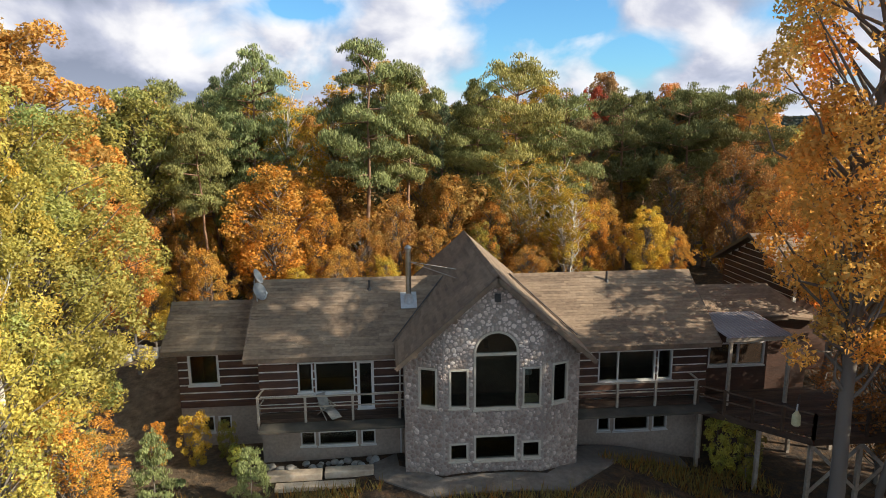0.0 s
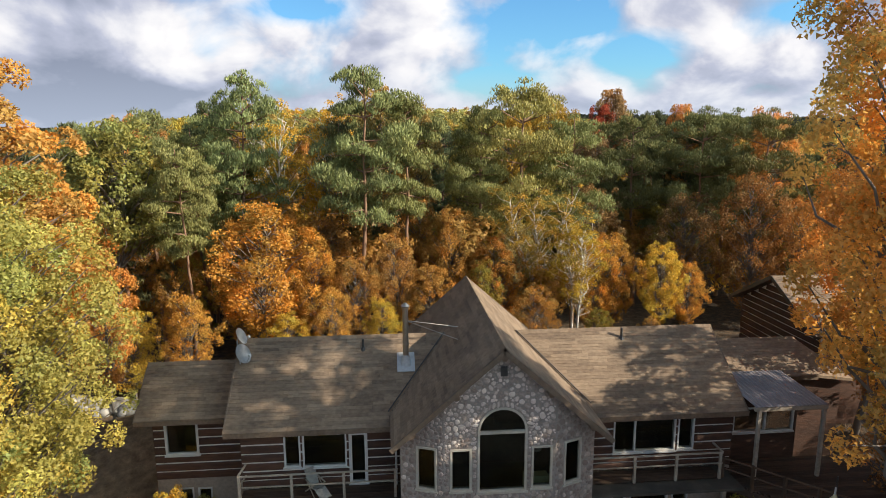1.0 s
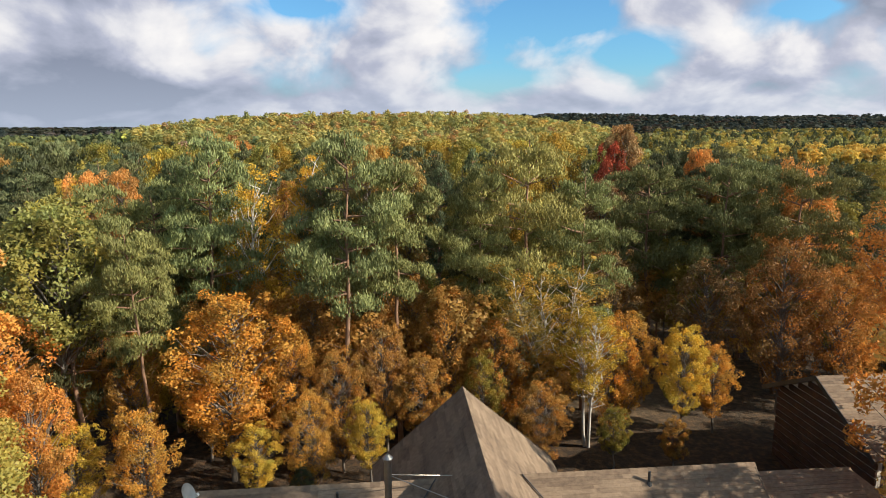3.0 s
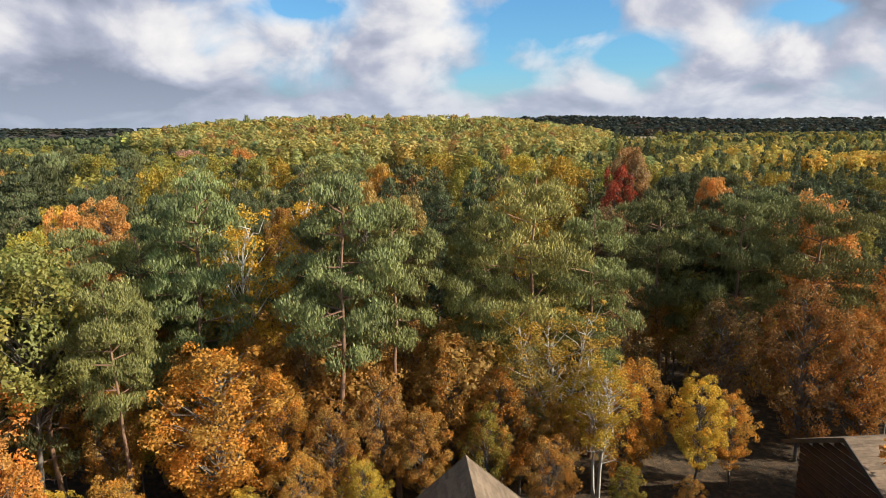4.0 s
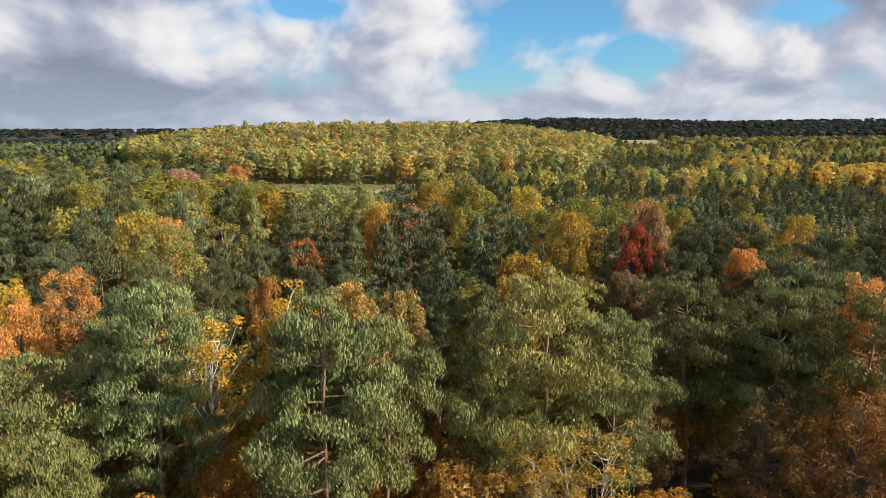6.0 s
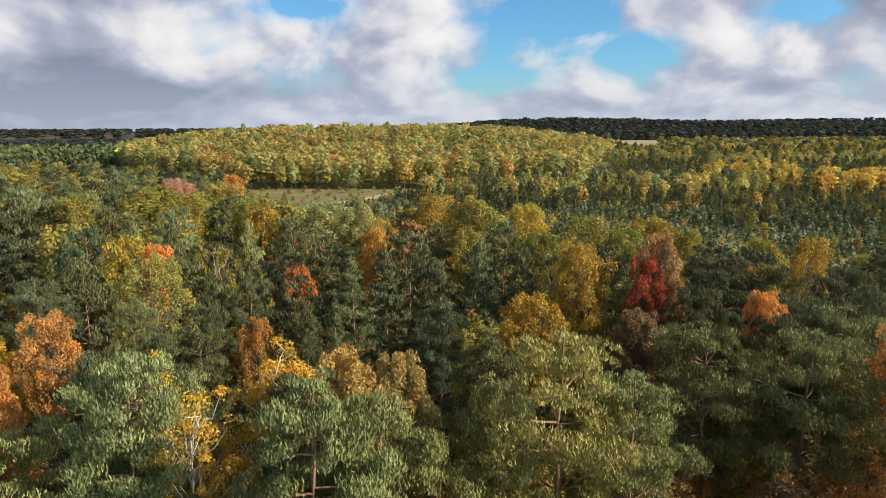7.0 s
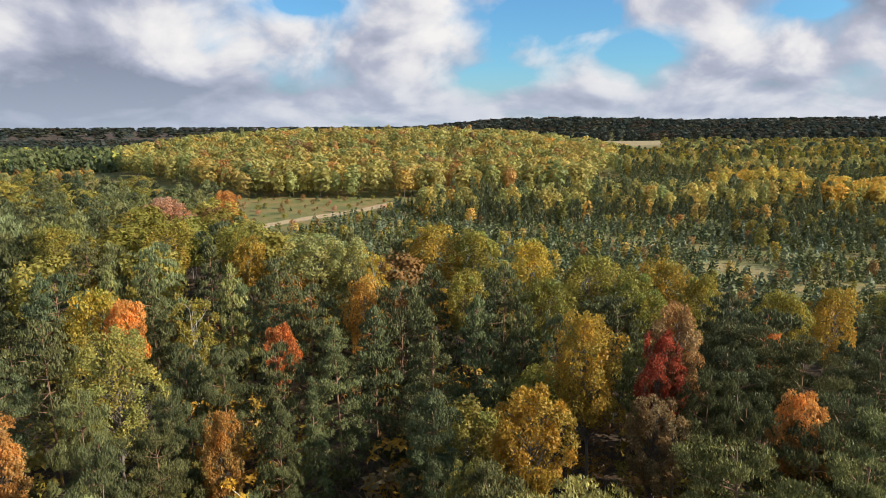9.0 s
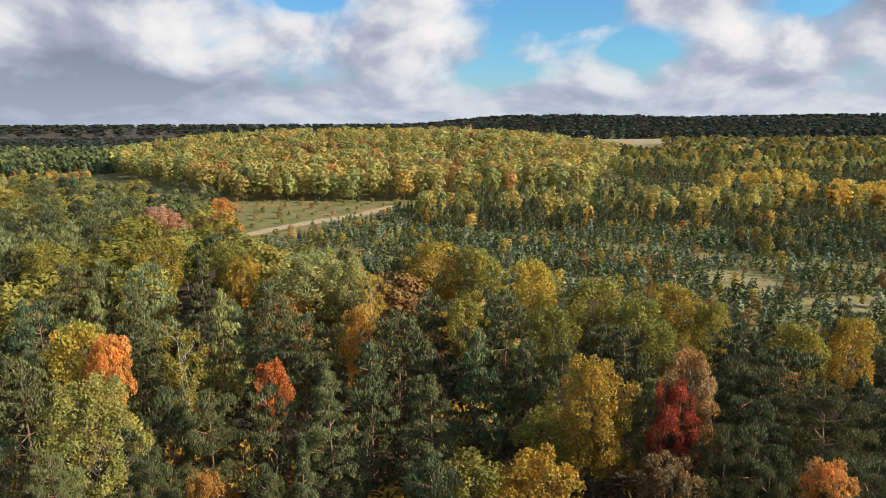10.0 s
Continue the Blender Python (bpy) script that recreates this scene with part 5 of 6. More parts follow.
# tawny saplings between the pine trunks
SAPLINGS = [
    ("broad", -12.4, 42.4, 10.2, WITHERED, 0.8, 5), ("broad", -9.4, 43.6, 11.4, AMBER_D, 0.75, 4), ("broad", -5.2, 43.2, 10.8, AMBER, 0.8, 5),
    ("broad", -2.6, 41.8, 9.4, WITHERED, 0.85, 4), ("broad", -0.4, 42.6, 10.6, AMBER_D, 0.75, 5), ("broad", 2.8, 44.4, 11.6, WITHERED, 0.8, 4),
    ("broad", 4.2, 42.0, 9.0, OLIVE, 0.8, 5), ("broad", 6.4, 44.2, 11.0, WHEAT, 0.75, 4), ("broad", -6.8, 45.0, 12.0, WITHERED, 0.8, 4),
    ("broad", -14.4, 44.6, 11.8, AMBER_D, 0.8, 5), ("broad", 11.4, 43.6, 9.8, AMBER, 0.8, 4), ("broad", 0.8, 46.8, 12.4, AMBER_D, 0.75, 5),
]
# further in, ever deeper; pines mostly in needle tones lowered for the shade
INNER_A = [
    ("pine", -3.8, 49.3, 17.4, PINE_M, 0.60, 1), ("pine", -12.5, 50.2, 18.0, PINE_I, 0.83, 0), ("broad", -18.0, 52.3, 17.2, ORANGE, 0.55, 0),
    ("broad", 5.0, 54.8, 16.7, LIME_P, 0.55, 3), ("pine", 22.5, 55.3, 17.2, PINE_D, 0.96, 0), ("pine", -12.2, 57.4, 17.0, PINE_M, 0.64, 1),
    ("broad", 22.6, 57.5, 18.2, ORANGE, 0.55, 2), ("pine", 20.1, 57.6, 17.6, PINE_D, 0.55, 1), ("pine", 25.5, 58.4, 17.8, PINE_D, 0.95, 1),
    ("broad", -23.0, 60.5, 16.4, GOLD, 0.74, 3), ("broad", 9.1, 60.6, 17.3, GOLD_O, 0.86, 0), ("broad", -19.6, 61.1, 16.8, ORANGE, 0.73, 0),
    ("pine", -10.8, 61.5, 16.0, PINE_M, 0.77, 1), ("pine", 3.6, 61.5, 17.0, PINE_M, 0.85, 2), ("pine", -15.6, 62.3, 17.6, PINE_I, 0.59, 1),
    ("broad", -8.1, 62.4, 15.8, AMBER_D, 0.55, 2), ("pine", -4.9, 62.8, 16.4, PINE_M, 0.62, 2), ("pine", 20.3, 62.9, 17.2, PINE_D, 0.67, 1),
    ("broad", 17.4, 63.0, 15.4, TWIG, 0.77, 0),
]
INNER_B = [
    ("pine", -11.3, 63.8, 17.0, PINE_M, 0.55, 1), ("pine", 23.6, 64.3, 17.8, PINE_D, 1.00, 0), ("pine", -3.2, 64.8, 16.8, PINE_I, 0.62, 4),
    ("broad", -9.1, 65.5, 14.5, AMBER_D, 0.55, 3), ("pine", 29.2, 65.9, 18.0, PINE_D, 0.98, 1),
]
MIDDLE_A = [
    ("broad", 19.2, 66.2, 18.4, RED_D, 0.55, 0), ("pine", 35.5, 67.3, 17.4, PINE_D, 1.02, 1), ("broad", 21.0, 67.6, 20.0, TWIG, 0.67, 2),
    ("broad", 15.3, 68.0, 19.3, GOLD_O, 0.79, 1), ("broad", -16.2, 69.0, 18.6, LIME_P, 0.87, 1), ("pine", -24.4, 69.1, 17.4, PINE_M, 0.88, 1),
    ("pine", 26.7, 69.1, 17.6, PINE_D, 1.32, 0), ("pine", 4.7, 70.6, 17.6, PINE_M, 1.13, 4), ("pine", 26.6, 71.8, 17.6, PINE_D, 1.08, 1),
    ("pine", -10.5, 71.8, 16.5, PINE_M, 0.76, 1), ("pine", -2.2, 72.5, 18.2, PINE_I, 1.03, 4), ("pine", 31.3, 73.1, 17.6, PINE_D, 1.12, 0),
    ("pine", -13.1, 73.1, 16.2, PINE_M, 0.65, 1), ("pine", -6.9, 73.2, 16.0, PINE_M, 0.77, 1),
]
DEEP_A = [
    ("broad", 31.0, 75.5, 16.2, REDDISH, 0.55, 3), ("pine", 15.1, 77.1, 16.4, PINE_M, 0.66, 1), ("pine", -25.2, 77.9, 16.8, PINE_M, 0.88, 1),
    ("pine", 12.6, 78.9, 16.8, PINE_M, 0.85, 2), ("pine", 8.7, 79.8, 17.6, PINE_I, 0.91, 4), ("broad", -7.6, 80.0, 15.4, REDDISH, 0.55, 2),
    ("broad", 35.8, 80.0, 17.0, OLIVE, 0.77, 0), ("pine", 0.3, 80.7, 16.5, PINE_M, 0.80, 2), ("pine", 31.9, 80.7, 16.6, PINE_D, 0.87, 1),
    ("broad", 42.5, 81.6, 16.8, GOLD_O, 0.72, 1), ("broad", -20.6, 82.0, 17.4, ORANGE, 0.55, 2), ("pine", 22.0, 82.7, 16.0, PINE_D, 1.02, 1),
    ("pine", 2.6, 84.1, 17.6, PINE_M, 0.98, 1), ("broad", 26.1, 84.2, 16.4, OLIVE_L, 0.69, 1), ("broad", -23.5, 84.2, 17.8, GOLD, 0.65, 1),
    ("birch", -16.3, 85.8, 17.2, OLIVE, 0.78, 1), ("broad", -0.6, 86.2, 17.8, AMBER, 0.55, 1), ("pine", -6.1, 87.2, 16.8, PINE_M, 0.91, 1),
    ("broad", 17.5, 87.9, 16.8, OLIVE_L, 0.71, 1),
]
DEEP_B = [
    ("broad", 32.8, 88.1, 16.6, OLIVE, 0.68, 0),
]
BACK_A = [
    ("broad", 26.8, 90.5, 16.8, OLIVE_L, 0.84, 0), ("broad", 9.6, 92.0, 16.6, OLIVE, 0.70, 0), ("broad", 31.5, 92.4, 17.4, GOLD_O, 0.87, 1),
    ("pine", 13.5, 92.4, 17.0, PINE_M, 0.92, 1), ("pine", -31.6, 92.5, 17.2, PINE_M, 0.94, 1), ("pine", -15.0, 93.4, 17.8, PINE, 0.81, 4),
    ("pine", -22.8, 93.7, 17.4, PINE_M, 0.73, 2), ("pine", 5.8, 93.9, 16.8, PINE_M, 1.09, 2), ("pine", -27.0, 94.4, 17.6, PINE, 0.74, 4),
    ("broad", 23.4, 95.1, 17.4, OLIVE_L, 1.04, 1), ("pine", -11.2, 98.9, 17.0, PINE_M, 0.88, 1), ("broad", 18.6, 102.6, 18.2, GOLD, 0.87, 1),
    ("birch", -0.5, 106.7, 16.8, GOLD, 0.71, 1), ("broad", -3.2, 107.8, 17.4, PALE, 0.82, 0), ("pine", -36.2, 109.0, 17.4, PINE_M, 1.01, 1),
    ("pine", -21.2, 109.4, 18.0, PINE_M, 0.74, 4), ("broad", -7.4, 110.1, 18.0, PALE, 1.18, 1), ("broad", -16.1, 110.4, 17.4, GOLD_O, 0.74, 0),
    ("broad", 12.8, 112.8, 17.6, OLIVE, 1.06, 0),
]
BACK_B = [
    ("broad", 7.8, 114.5, 18.0, GOLD_O, 1.10, 1), ("broad", -47.6, 123.9, 17.6, OLIVE, 1.01, 1), ("broad", -21.6, 124.5, 17.0, OLIVE, 0.74, 1),
    ("broad", -31.7, 125.1, 17.6, OLIVE, 1.22, 1),
]
# at the meadow, pink and orange crowns
MEADOW_EDGE = [
    ("broad", -46.5, 166.0, 17.0, PINK, 0.95, 1), ("broad", -42.5, 163.0, 16.4, PINK, 0.9, 0), ("broad", -39.6, 160.0, 14.6, PINK, 0.9, 3),
    ("broad", -36.8, 182.0, 16.8, ORANGE, 0.85, 1), ("broad", -31.5, 172.0, 12.6, AMBER, 0.8, 0), ("birch", -40.6, 184.0, 15.8, LIME, 0.8, 1),
]
PLANTED = SAPLINGS + MEADOW_EDGE + EDGE_PINES + EDGE_MAPLES + EDGE_BIRCHES + YOUNG_GROWTH + INNER_A + INNER_B + MIDDLE_A + DEEP_A + DEEP_B + BACK_A + BACK_B
for kind, x, y, top, colour, wide, which in PLANTED:
    plant(kind, x, y, top, colour, wide, y < 73, which)

# beside the house, close to the path of the camera
plant("broad", 13.4, 23.0, 23.4, (0.9, 0.46, 0.10), 1.0, 2, 0, label="tall orange maple with a bare grey trunk beside the deck")
plant("broad", 16.4, 24.4, 12.4, (0.66, 0.44, 0.07), 1.05, True, 0)
plant("broad", -14.4, 28.2, 15.6, (0.47, 0.41, 0.105), 1.12, 2, 1, label="broad yellow-green maple that fills the front garden")
plant("broad", -16.0, 32.0, 18.8, (0.66, 0.35, 0.085), 1.15, 2, 2)
plant("broad", -16.6, 38.4, 13.2, (0.68, 0.30, 0.075), 1.1, True, 4)
plant("birch", -13.25, 24.89, 16.6, (0.55, 0.42, 0.085), 0.8, 2, 0, label="white-barked birch with thin yellow-green leaves")
plant("broad", -11.4, 24.6, 5.8, (0.68, 0.35, 0.07), 1.3, True, 4)
plant("broad", -12.6, 23.0, 9.6, (0.50, 0.43, 0.10), 1.0, True, 4)
plant("broad", 20.4, 27.4, 14.6, (0.68, 0.34, 0.08), 0.9, True, 3)
plant("broad", 19.9, 32.6, 15.6, (0.66, 0.33, 0.08), 1.0, True, 3)
# out of view, where the shade on the roof and the front comes from
for x, y, top, colour in ((20, 15, 17, AMBER), (19.5, 8.5, 16, AMBER), (31, 14, 18, GOLD), (22.6, 23.3, 11.5, AMBER), (19.6, 23.6, 9.5, AMBER), (18.6, 20.4, 10.5, AMBER), (18.4, 27.0, 9.0, RUST), (26.5, 21.8, 14, OLIVE), (30.0, 29.0, 12.5, AMBER), (30.5, 33.6, 12.0, RUST), (34.5, 38.5, 12.5, RUST), (39.5, 43.0, 13.0, OLIVE)):
    plant("broad", x, y, top, colour, 1.1 if y < 28 else 0.8, True, 4)


# ---- the wood ----
def edge_of_wood(x):
    """How far back the old wood reaches at x."""
    return np.interp(x, [-200, -140, -90, -62, -44, -38, -28, -20, -8, 10, 15, 22, 33, 40, 100, 260], [300, 285, 262, 238, 210, 194, 162, 142, 121, 118, 112, 100, 96, 85, 86, 95])


def in_view(x, y, margin):
    d = y - 5.0
    return (x > -1.2 - 0.60 * d - margin) & (x < -1.2 + 0.86 * d + margin)


def scatter(rng, x0, x1, y0, y1, gap, tries, taken=()):
    """Points no closer than gap, by dart throwing on a grid."""
    cells, out = {}, []
    for x, y in taken:
        cells.setdefault((int(x // gap), int(y // gap)), []).append((x, y))
    for x, y in zip(rng.uniform(x0, x1, tries), rng.uniform(y0, y1, tries)):
        i, j = int(x // gap), int(y // gap)
        if all((x - a) ** 2 + (y - b) ** 2 >= gap * gap for di in (-1, 0, 1) for dj in (-1, 0, 1) for a, b in cells.get((i + di, j + dj), ())):
            cells.setdefault((i, j), []).append((x, y))
            out.append((x, y))
    return out


MIXES = [("pine", PINE, 0.2), ("pine", PINE_B, 0.17), ("pine", PINE_D, 0.14), ("broad", OLIVE, 0.17), ("broad", LIME, 0.07), ("broad", GOLD, 0.08), ("birch", GOLD, 0.05),
         ("broad", AMBER, 0.05), ("broad", AMBER_D, 0.02), ("broad", BROWN, 0.04)]


# deep wood: darker leaf copies stand in for cloud and canopy shade
DEEP_MIX = [("pine", PINE_M, 0.4), ("pine", PINE_D, 0.26), ("pine", PINE, 0.02), ("broad", OLIVE_M, 0.12), ("broad", LIME_SHADE, 0.05), ("broad", GOLD_SHADE, 0.05), ("birch", GOLD_SHADE, 0.02), ("broad", AMBER_D, 0.012), ("broad", BROWN, 0.03)]


EDGE_MIX = [("pine", (0.18, 0.19, 0.08), 0.28), ("pine", (0.26, 0.265, 0.11), 0.22), ("pine", PINE_D, 0.1), ("broad", (0.33, 0.28, 0.065), 0.2), ("broad", (0.40, 0.32, 0.07), 0.08), ("broad", (0.46, 0.31, 0.06), 0.06), ("broad", AMBER_D, 0.03), ("broad", BROWN, 0.05)]


def choose(rng, mixes):
    p = np.array([m[2] for m in mixes])
    return mixes[rng.choice(len(mixes), p=p / p.sum())][:2]


known = [(p[1], p[2]) for p in PLANTED if p[3] > 11]
spots = scatter(RNG, -75, 100, 44, 100, 4.9, 9000, known)
singles = 0
for x, y in sorted(spots, key=lambda p: p[1]):
    if not in_view(x, y, 5) or (10 < x < 26 and y < 51) or (singles >= 165):
        continue
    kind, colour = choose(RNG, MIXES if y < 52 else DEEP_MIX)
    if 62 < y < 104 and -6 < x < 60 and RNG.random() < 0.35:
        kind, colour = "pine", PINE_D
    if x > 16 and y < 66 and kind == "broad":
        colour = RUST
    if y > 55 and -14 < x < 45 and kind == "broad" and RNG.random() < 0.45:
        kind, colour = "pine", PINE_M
    singles += 1
    known.append((x, y))
    plant(kind, x, y, RNG.uniform(9.0, 15.2), colour, RNG.uniform(0.95, 1.25), y < 50, None)


def far_proto(kind, seed, faces, size, **more):
    if kind == "broad":
        more.update(ruffle=0.35, mottle=0.4)
    elif kind == "pine":
        more.update(ruffle=0.3)
    stems, v, tint = {"pine": pine, "broad": broadleaf, "spruce": spruce}[kind](seed, faces, 3, size, **more)
    return v, tint


class Wood:
    """Gathers distant trees into one mesh of small leaf sprays."""

    def __init__(self, name, label, category):
        self.name, self.label, self.category, self.v, self.t, self.trunks = name, label, category, [], [], []

    def add(self, rng, made, x, y, foot, tall, wide, colour, trunk=True):
        v, t = made
        a = rng.uniform(0, 6.283)
        c, s = math.cos(a) * tall * wide, math.sin(a) * tall * wide
        w = np.empty_like(v)
        w[:, 0], w[:, 1], w[:, 2] = v[:, 0] * c - v[:, 1] * s + x, v[:, 0] * s + v[:, 1] * c + y, v[:, 2] * tall + foot
        self.v.append(w)
        hue = rng.normal() * 0.07
        self.t.append(t * np.array(colour) * np.array([1 + hue, 1.0, 1 - hue]) * rng.uniform(0.78, 1.22))
        if trunk:
            self.trunks.append((np.array([[x, y, foot - 0.3], [x, y, foot + tall * 0.6]]), np.array([0.16, 0.06]) * tall / 15, 3))

    def done(self):
        ob = new(self.name, mesh_from(self.name, np.concatenate(self.v), 3, NEEDLES if "conifer" in self.name or "spruce" in self.name else FAR_LEAF, np.concatenate(self.t)))
        tagged(ob, self.label, self.category, kind="stuff")
        if self.trunks:
            w = new("trunks", wood_mesh(self.name + "_trunks", self.trunks, BARK))
            w.parent = ob
            tagged(w, "thin grey trunks", kind="stuff")
        return ob


N_PINE = [far_proto("pine", 680 + i, 3400, 0.031, bare=0.3, spread=(0.2, 0.21, 0.2, 0.21)[i], whorls=8, clumps=4, bump=0.044, pointed=(0.15, 0.3, 0.6, 0.85)[i]) for i in range(4)]
N_BROAD = [far_proto("broad", 690 + i, 3800, 0.024, bare=(0.35, 0.38, 0.4)[i], spread=(0.34, 0.3, 0.27)[i], clusters=34, lump=0.075) for i in range(3)]
F_PINE = [far_proto("pine", 700 + i, 1500, 0.048, bare=0.25, spread=0.2, whorls=7, clumps=3, bump=0.052, pointed=(0.1, 0.4, 0.7, 0.9)[i]) for i in range(4)]
F_BROAD = [far_proto("broad", 720 + i, 1700, 0.038, bare=(0.25, 0.3, 0.34)[i], spread=(0.34, 0.3, 0.26)[i], clusters=26, lump=0.085) for i in range(3)]
D_PINE = [far_proto("pine", 740 + i, 230, 0.11, bare=0.12, spread=0.17, whorls=6, clumps=2, bump=0.07, pointed=(0.3, 0.8)[i]) for i in range(2)]
D_BROAD = [far_proto("broad", 760 + i, 270, 0.092, bare=(0.1, 0.14, 0.2)[i], spread=(0.28, 0.25, 0.2)[i], clusters=11, lump=0.13) for i in range(3)]
D_SPRUCE = [far_proto("spruce", 780 + i, 46, 0.21, spread=0.3) for i in range(3)]
E_BROAD = [far_proto("broad", 800 + i, 76, 0.19, bare=0.1, spread=0.3, clusters=9, lump=0.14) for i in range(2)]
E_SPRUCE = [far_proto("spruce", 820 + i, 40, 0.3, spread=0.28) for i in range(2)]

wood = Wood("mixed_wood", "dense mixed wood of pines and yellowing broadleaf trees", "woodland")
rng = np.random.default_rng(21)
for x, y in scatter(rng, -190, 190, 70, 400, 5.2, 40000):
    if y > edge_of_wood(x) or not in_view(x, y, 6):
        continue
    if any((x - a) ** 2 + (y - b) ** 2 < 20 for a, b in known):
        continue
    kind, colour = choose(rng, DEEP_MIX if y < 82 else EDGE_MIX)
    if -52 < x < -28 and 128 < y < 165:
        kind, colour = "broad", OLIVE
    if x < -48 and rng.random() < 0.5:
        kind, colour = "pine", (PINE, PINE_M, PINE_D)[rng.integers(3)]
    made = ((N_PINE if y < 108 else F_PINE) if kind == "pine" else (N_BROAD if y < 108 else F_BROAD))[rng.integers(4 if kind == "pine" else 3)]
    wood.add(rng, made, x, y, float(ground_height(x, y)), rng.uniform(10.5, 16.0) - 2.0 * float(smooth(140, 190, y)), rng.uniform(0.95, 1.3) * (1 + 0.15 * float(smooth(100, 150, y))), colour)
wood.done()
under = Wood("undergrowth", "dense undergrowth of young trees and withered shrubs", "undergrowth")
U_SET = {"pine": [far_proto("pine", 850 + i, 320, 0.085, bare=0.04, spread=0.26, whorls=6, clumps=3, bump=0.07, pointed=0.9) for i in range(2)],
         "broad": [far_proto("broad", 860 + i, 360, 0.07, bare=0.05, spread=0.42, clusters=20, lump=0.11) for i in range(2)]}
for x, y in scatter(rng, -75, 110, 47, 128, 3.3, 14000):
    if y > edge_of_wood(x) or not in_view(x, y, 2) or (9 < x < 27 and y < 52):
        continue
    kind, colour = choose(rng, [("pine", PINE_D, 0.35), ("broad", OLIVE_M, 0.3), ("broad", BROWN, 0.2), ("broad", GOLD_SHADE, 0.15)])
    under.add(rng, U_SET[kind][rng.integers(2)], x, y, float(ground_height(x, y)), rng.uniform(2.5, 7.0), rng.uniform(0.9, 1.3), colour, False)
for x, y in scatter(rng, -22, 34, 41.0, 57, 2.6, 4000, [(q[1], q[2]) for q in PLANTED if q[3] < 11]):
    if (9 < x < 27 and y < 52) or y < 42 + 0.1 * max(x, 0) or (abs(x) > 14 and y < 44):
        continue
    colour = choose(rng, [("broad", WITHERED, 0.35), ("broad", AMBER_D, 0.25), ("broad", OLIVE, 0.15), ("broad", GOLD, 0.25)])[1]
    under.add(rng, N_BROAD[rng.integers(3)], x, y, float(ground_height(x, y)), rng.uniform(4.0, 9.5), rng.uniform(0.8, 1.1), colour, True)
under.done()


def band(target, rng, x0, x1, y0, y1, gap, tall, mixes, protos, keep=None, trunk=False, slant=0.0, tries=12000, wide=1.0):
    for x, y in scatter(rng, x0, x1, y0, y1, gap, tries):
        yy = y + slant * (x - x0)
        if not in_view(x, yy, 14) or (keep is not None and not keep(x, yy)) or float(on_track(x, yy)) > 0.45:
            continue
        kind, colour = choose(rng, mixes)
        made = protos[kind][rng.integers(len(protos[kind]))]
        h = rng.uniform(*tall)
        target.add(rng, made, x, yy, float(ground_height(x, yy)), h, rng.uniform(0.85, 1.2) * wide, colour, trunk)


HILL_A, HILL_B, HILL_C = (0.42, 0.37, 0.12), (0.325, 0.315, 0.107), (0.48, 0.35, 0.105)
SPRUCE_G, SPRUCE_BLUE = (0.10, 0.12, 0.05), (0.17, 0.195, 0.115)
D_SET = {"pine": D_PINE, "broad": D_BROAD, "spruce": D_SPRUCE}
E_SET = {"pine": E_SPRUCE, "broad": E_BROAD, "spruce": E_SPRUCE}

# young conifers planted in the clearing, with shrubs between
young = Wood("young_conifer_plantation", "plantation of young dark spruces in rough grass", "plantation")
rng = np.random.default_rng(33)
band(young, rng, -30, 190, 98, 262, 1.8, (1.6, 4.6), [("spruce", SPRUCE_G, 0.5), ("spruce", SPRUCE_BLUE, 0.35), ("broad", OLIVE, 0.08), ("broad", HILL_C, 0.02), ("broad", BROWN, 0.03)], D_SET,
     keep=lambda x, y: y > edge_of_wood(x) + 2 and (x > 3 or y < 201 + (x + 34) * 1.3) and not (y < 160 and min(((x - 74) / 11) ** 2 + ((y - 150) / 11) ** 2, ((x - 84) / 12) ** 2 + ((y - 132) / 6) ** 2) < 1 and math.sin(x * 1.7) * math.cos(y * 1.3) < 0.45) and (y < 150 or math.sin(x * 0.09 + y * 0.13) > -0.82), tries=60000, wide=1.15)
young.done()
rows = Wood("hedgerow_trees", "long rows of yellow birches and dark pines between the plantations", "tree row")
ROWMIX = [("broad", HILL_A, 0.26), ("broad", HILL_B, 0.34), ("broad", HILL_C, 0.12), ("pine", PINE_M, 0.3)]
DARKROW = [("pine", PINE_D, 0.75), ("broad", OLIVE_M, 0.15), ("broad", HILL_C, 0.06)]
band(rows, rng, 12, 260, 214, 228, 3.4, (4.5, 8.0), DARKROW, D_SET, slant=-0.06)
band(rows, rng, 12, 130, 230, 262, 4.2, (6.5, 11.5), [("broad", HILL_A, 0.4), ("broad", HILL_B, 0.4), ("broad", HILL_C, 0.16), ("pine", PINE_M, 0.3)], D_SET, slant=-0.06)
band(rows, rng, 130, 260, 240, 262, 4.2, (6.5, 11.5), ROWMIX, D_SET, slant=-0.06)
band(rows, rng, 88, 200, 168, 186, 3.2, (3.5, 7.5), DARKROW, D_SET, slant=0.12)
band(rows, rng, 142, 215, 238, 252, 3.8, (9, 12.5), [("broad", (0.62, 0.44, 0.1), 0.85), ("pine", PINE_M, 0.15)], D_SET)
band(rows, rng, 140, 176, 284, 296, 4.0, (9, 12.5), [("broad", (0.58, 0.44, 0.1), 1.0)], D_SET)
band(rows, rng, 120, 420, 330, 346, 4.6, (7, 10), DARKROW, D_SET, slant=0.12)
band(rows, rng, 120, 420, 350, 376, 5.2, (9, 13), ROWMIX, D_SET, slant=0.12)
band(rows, rng, 150, 520, 440, 500, 6.2, (9, 13), [("broad", OLIVE, 0.45), ("broad", HILL_C, 0.1), ("pine", PINE_D, 0.45)], D_SET, slant=0.1)
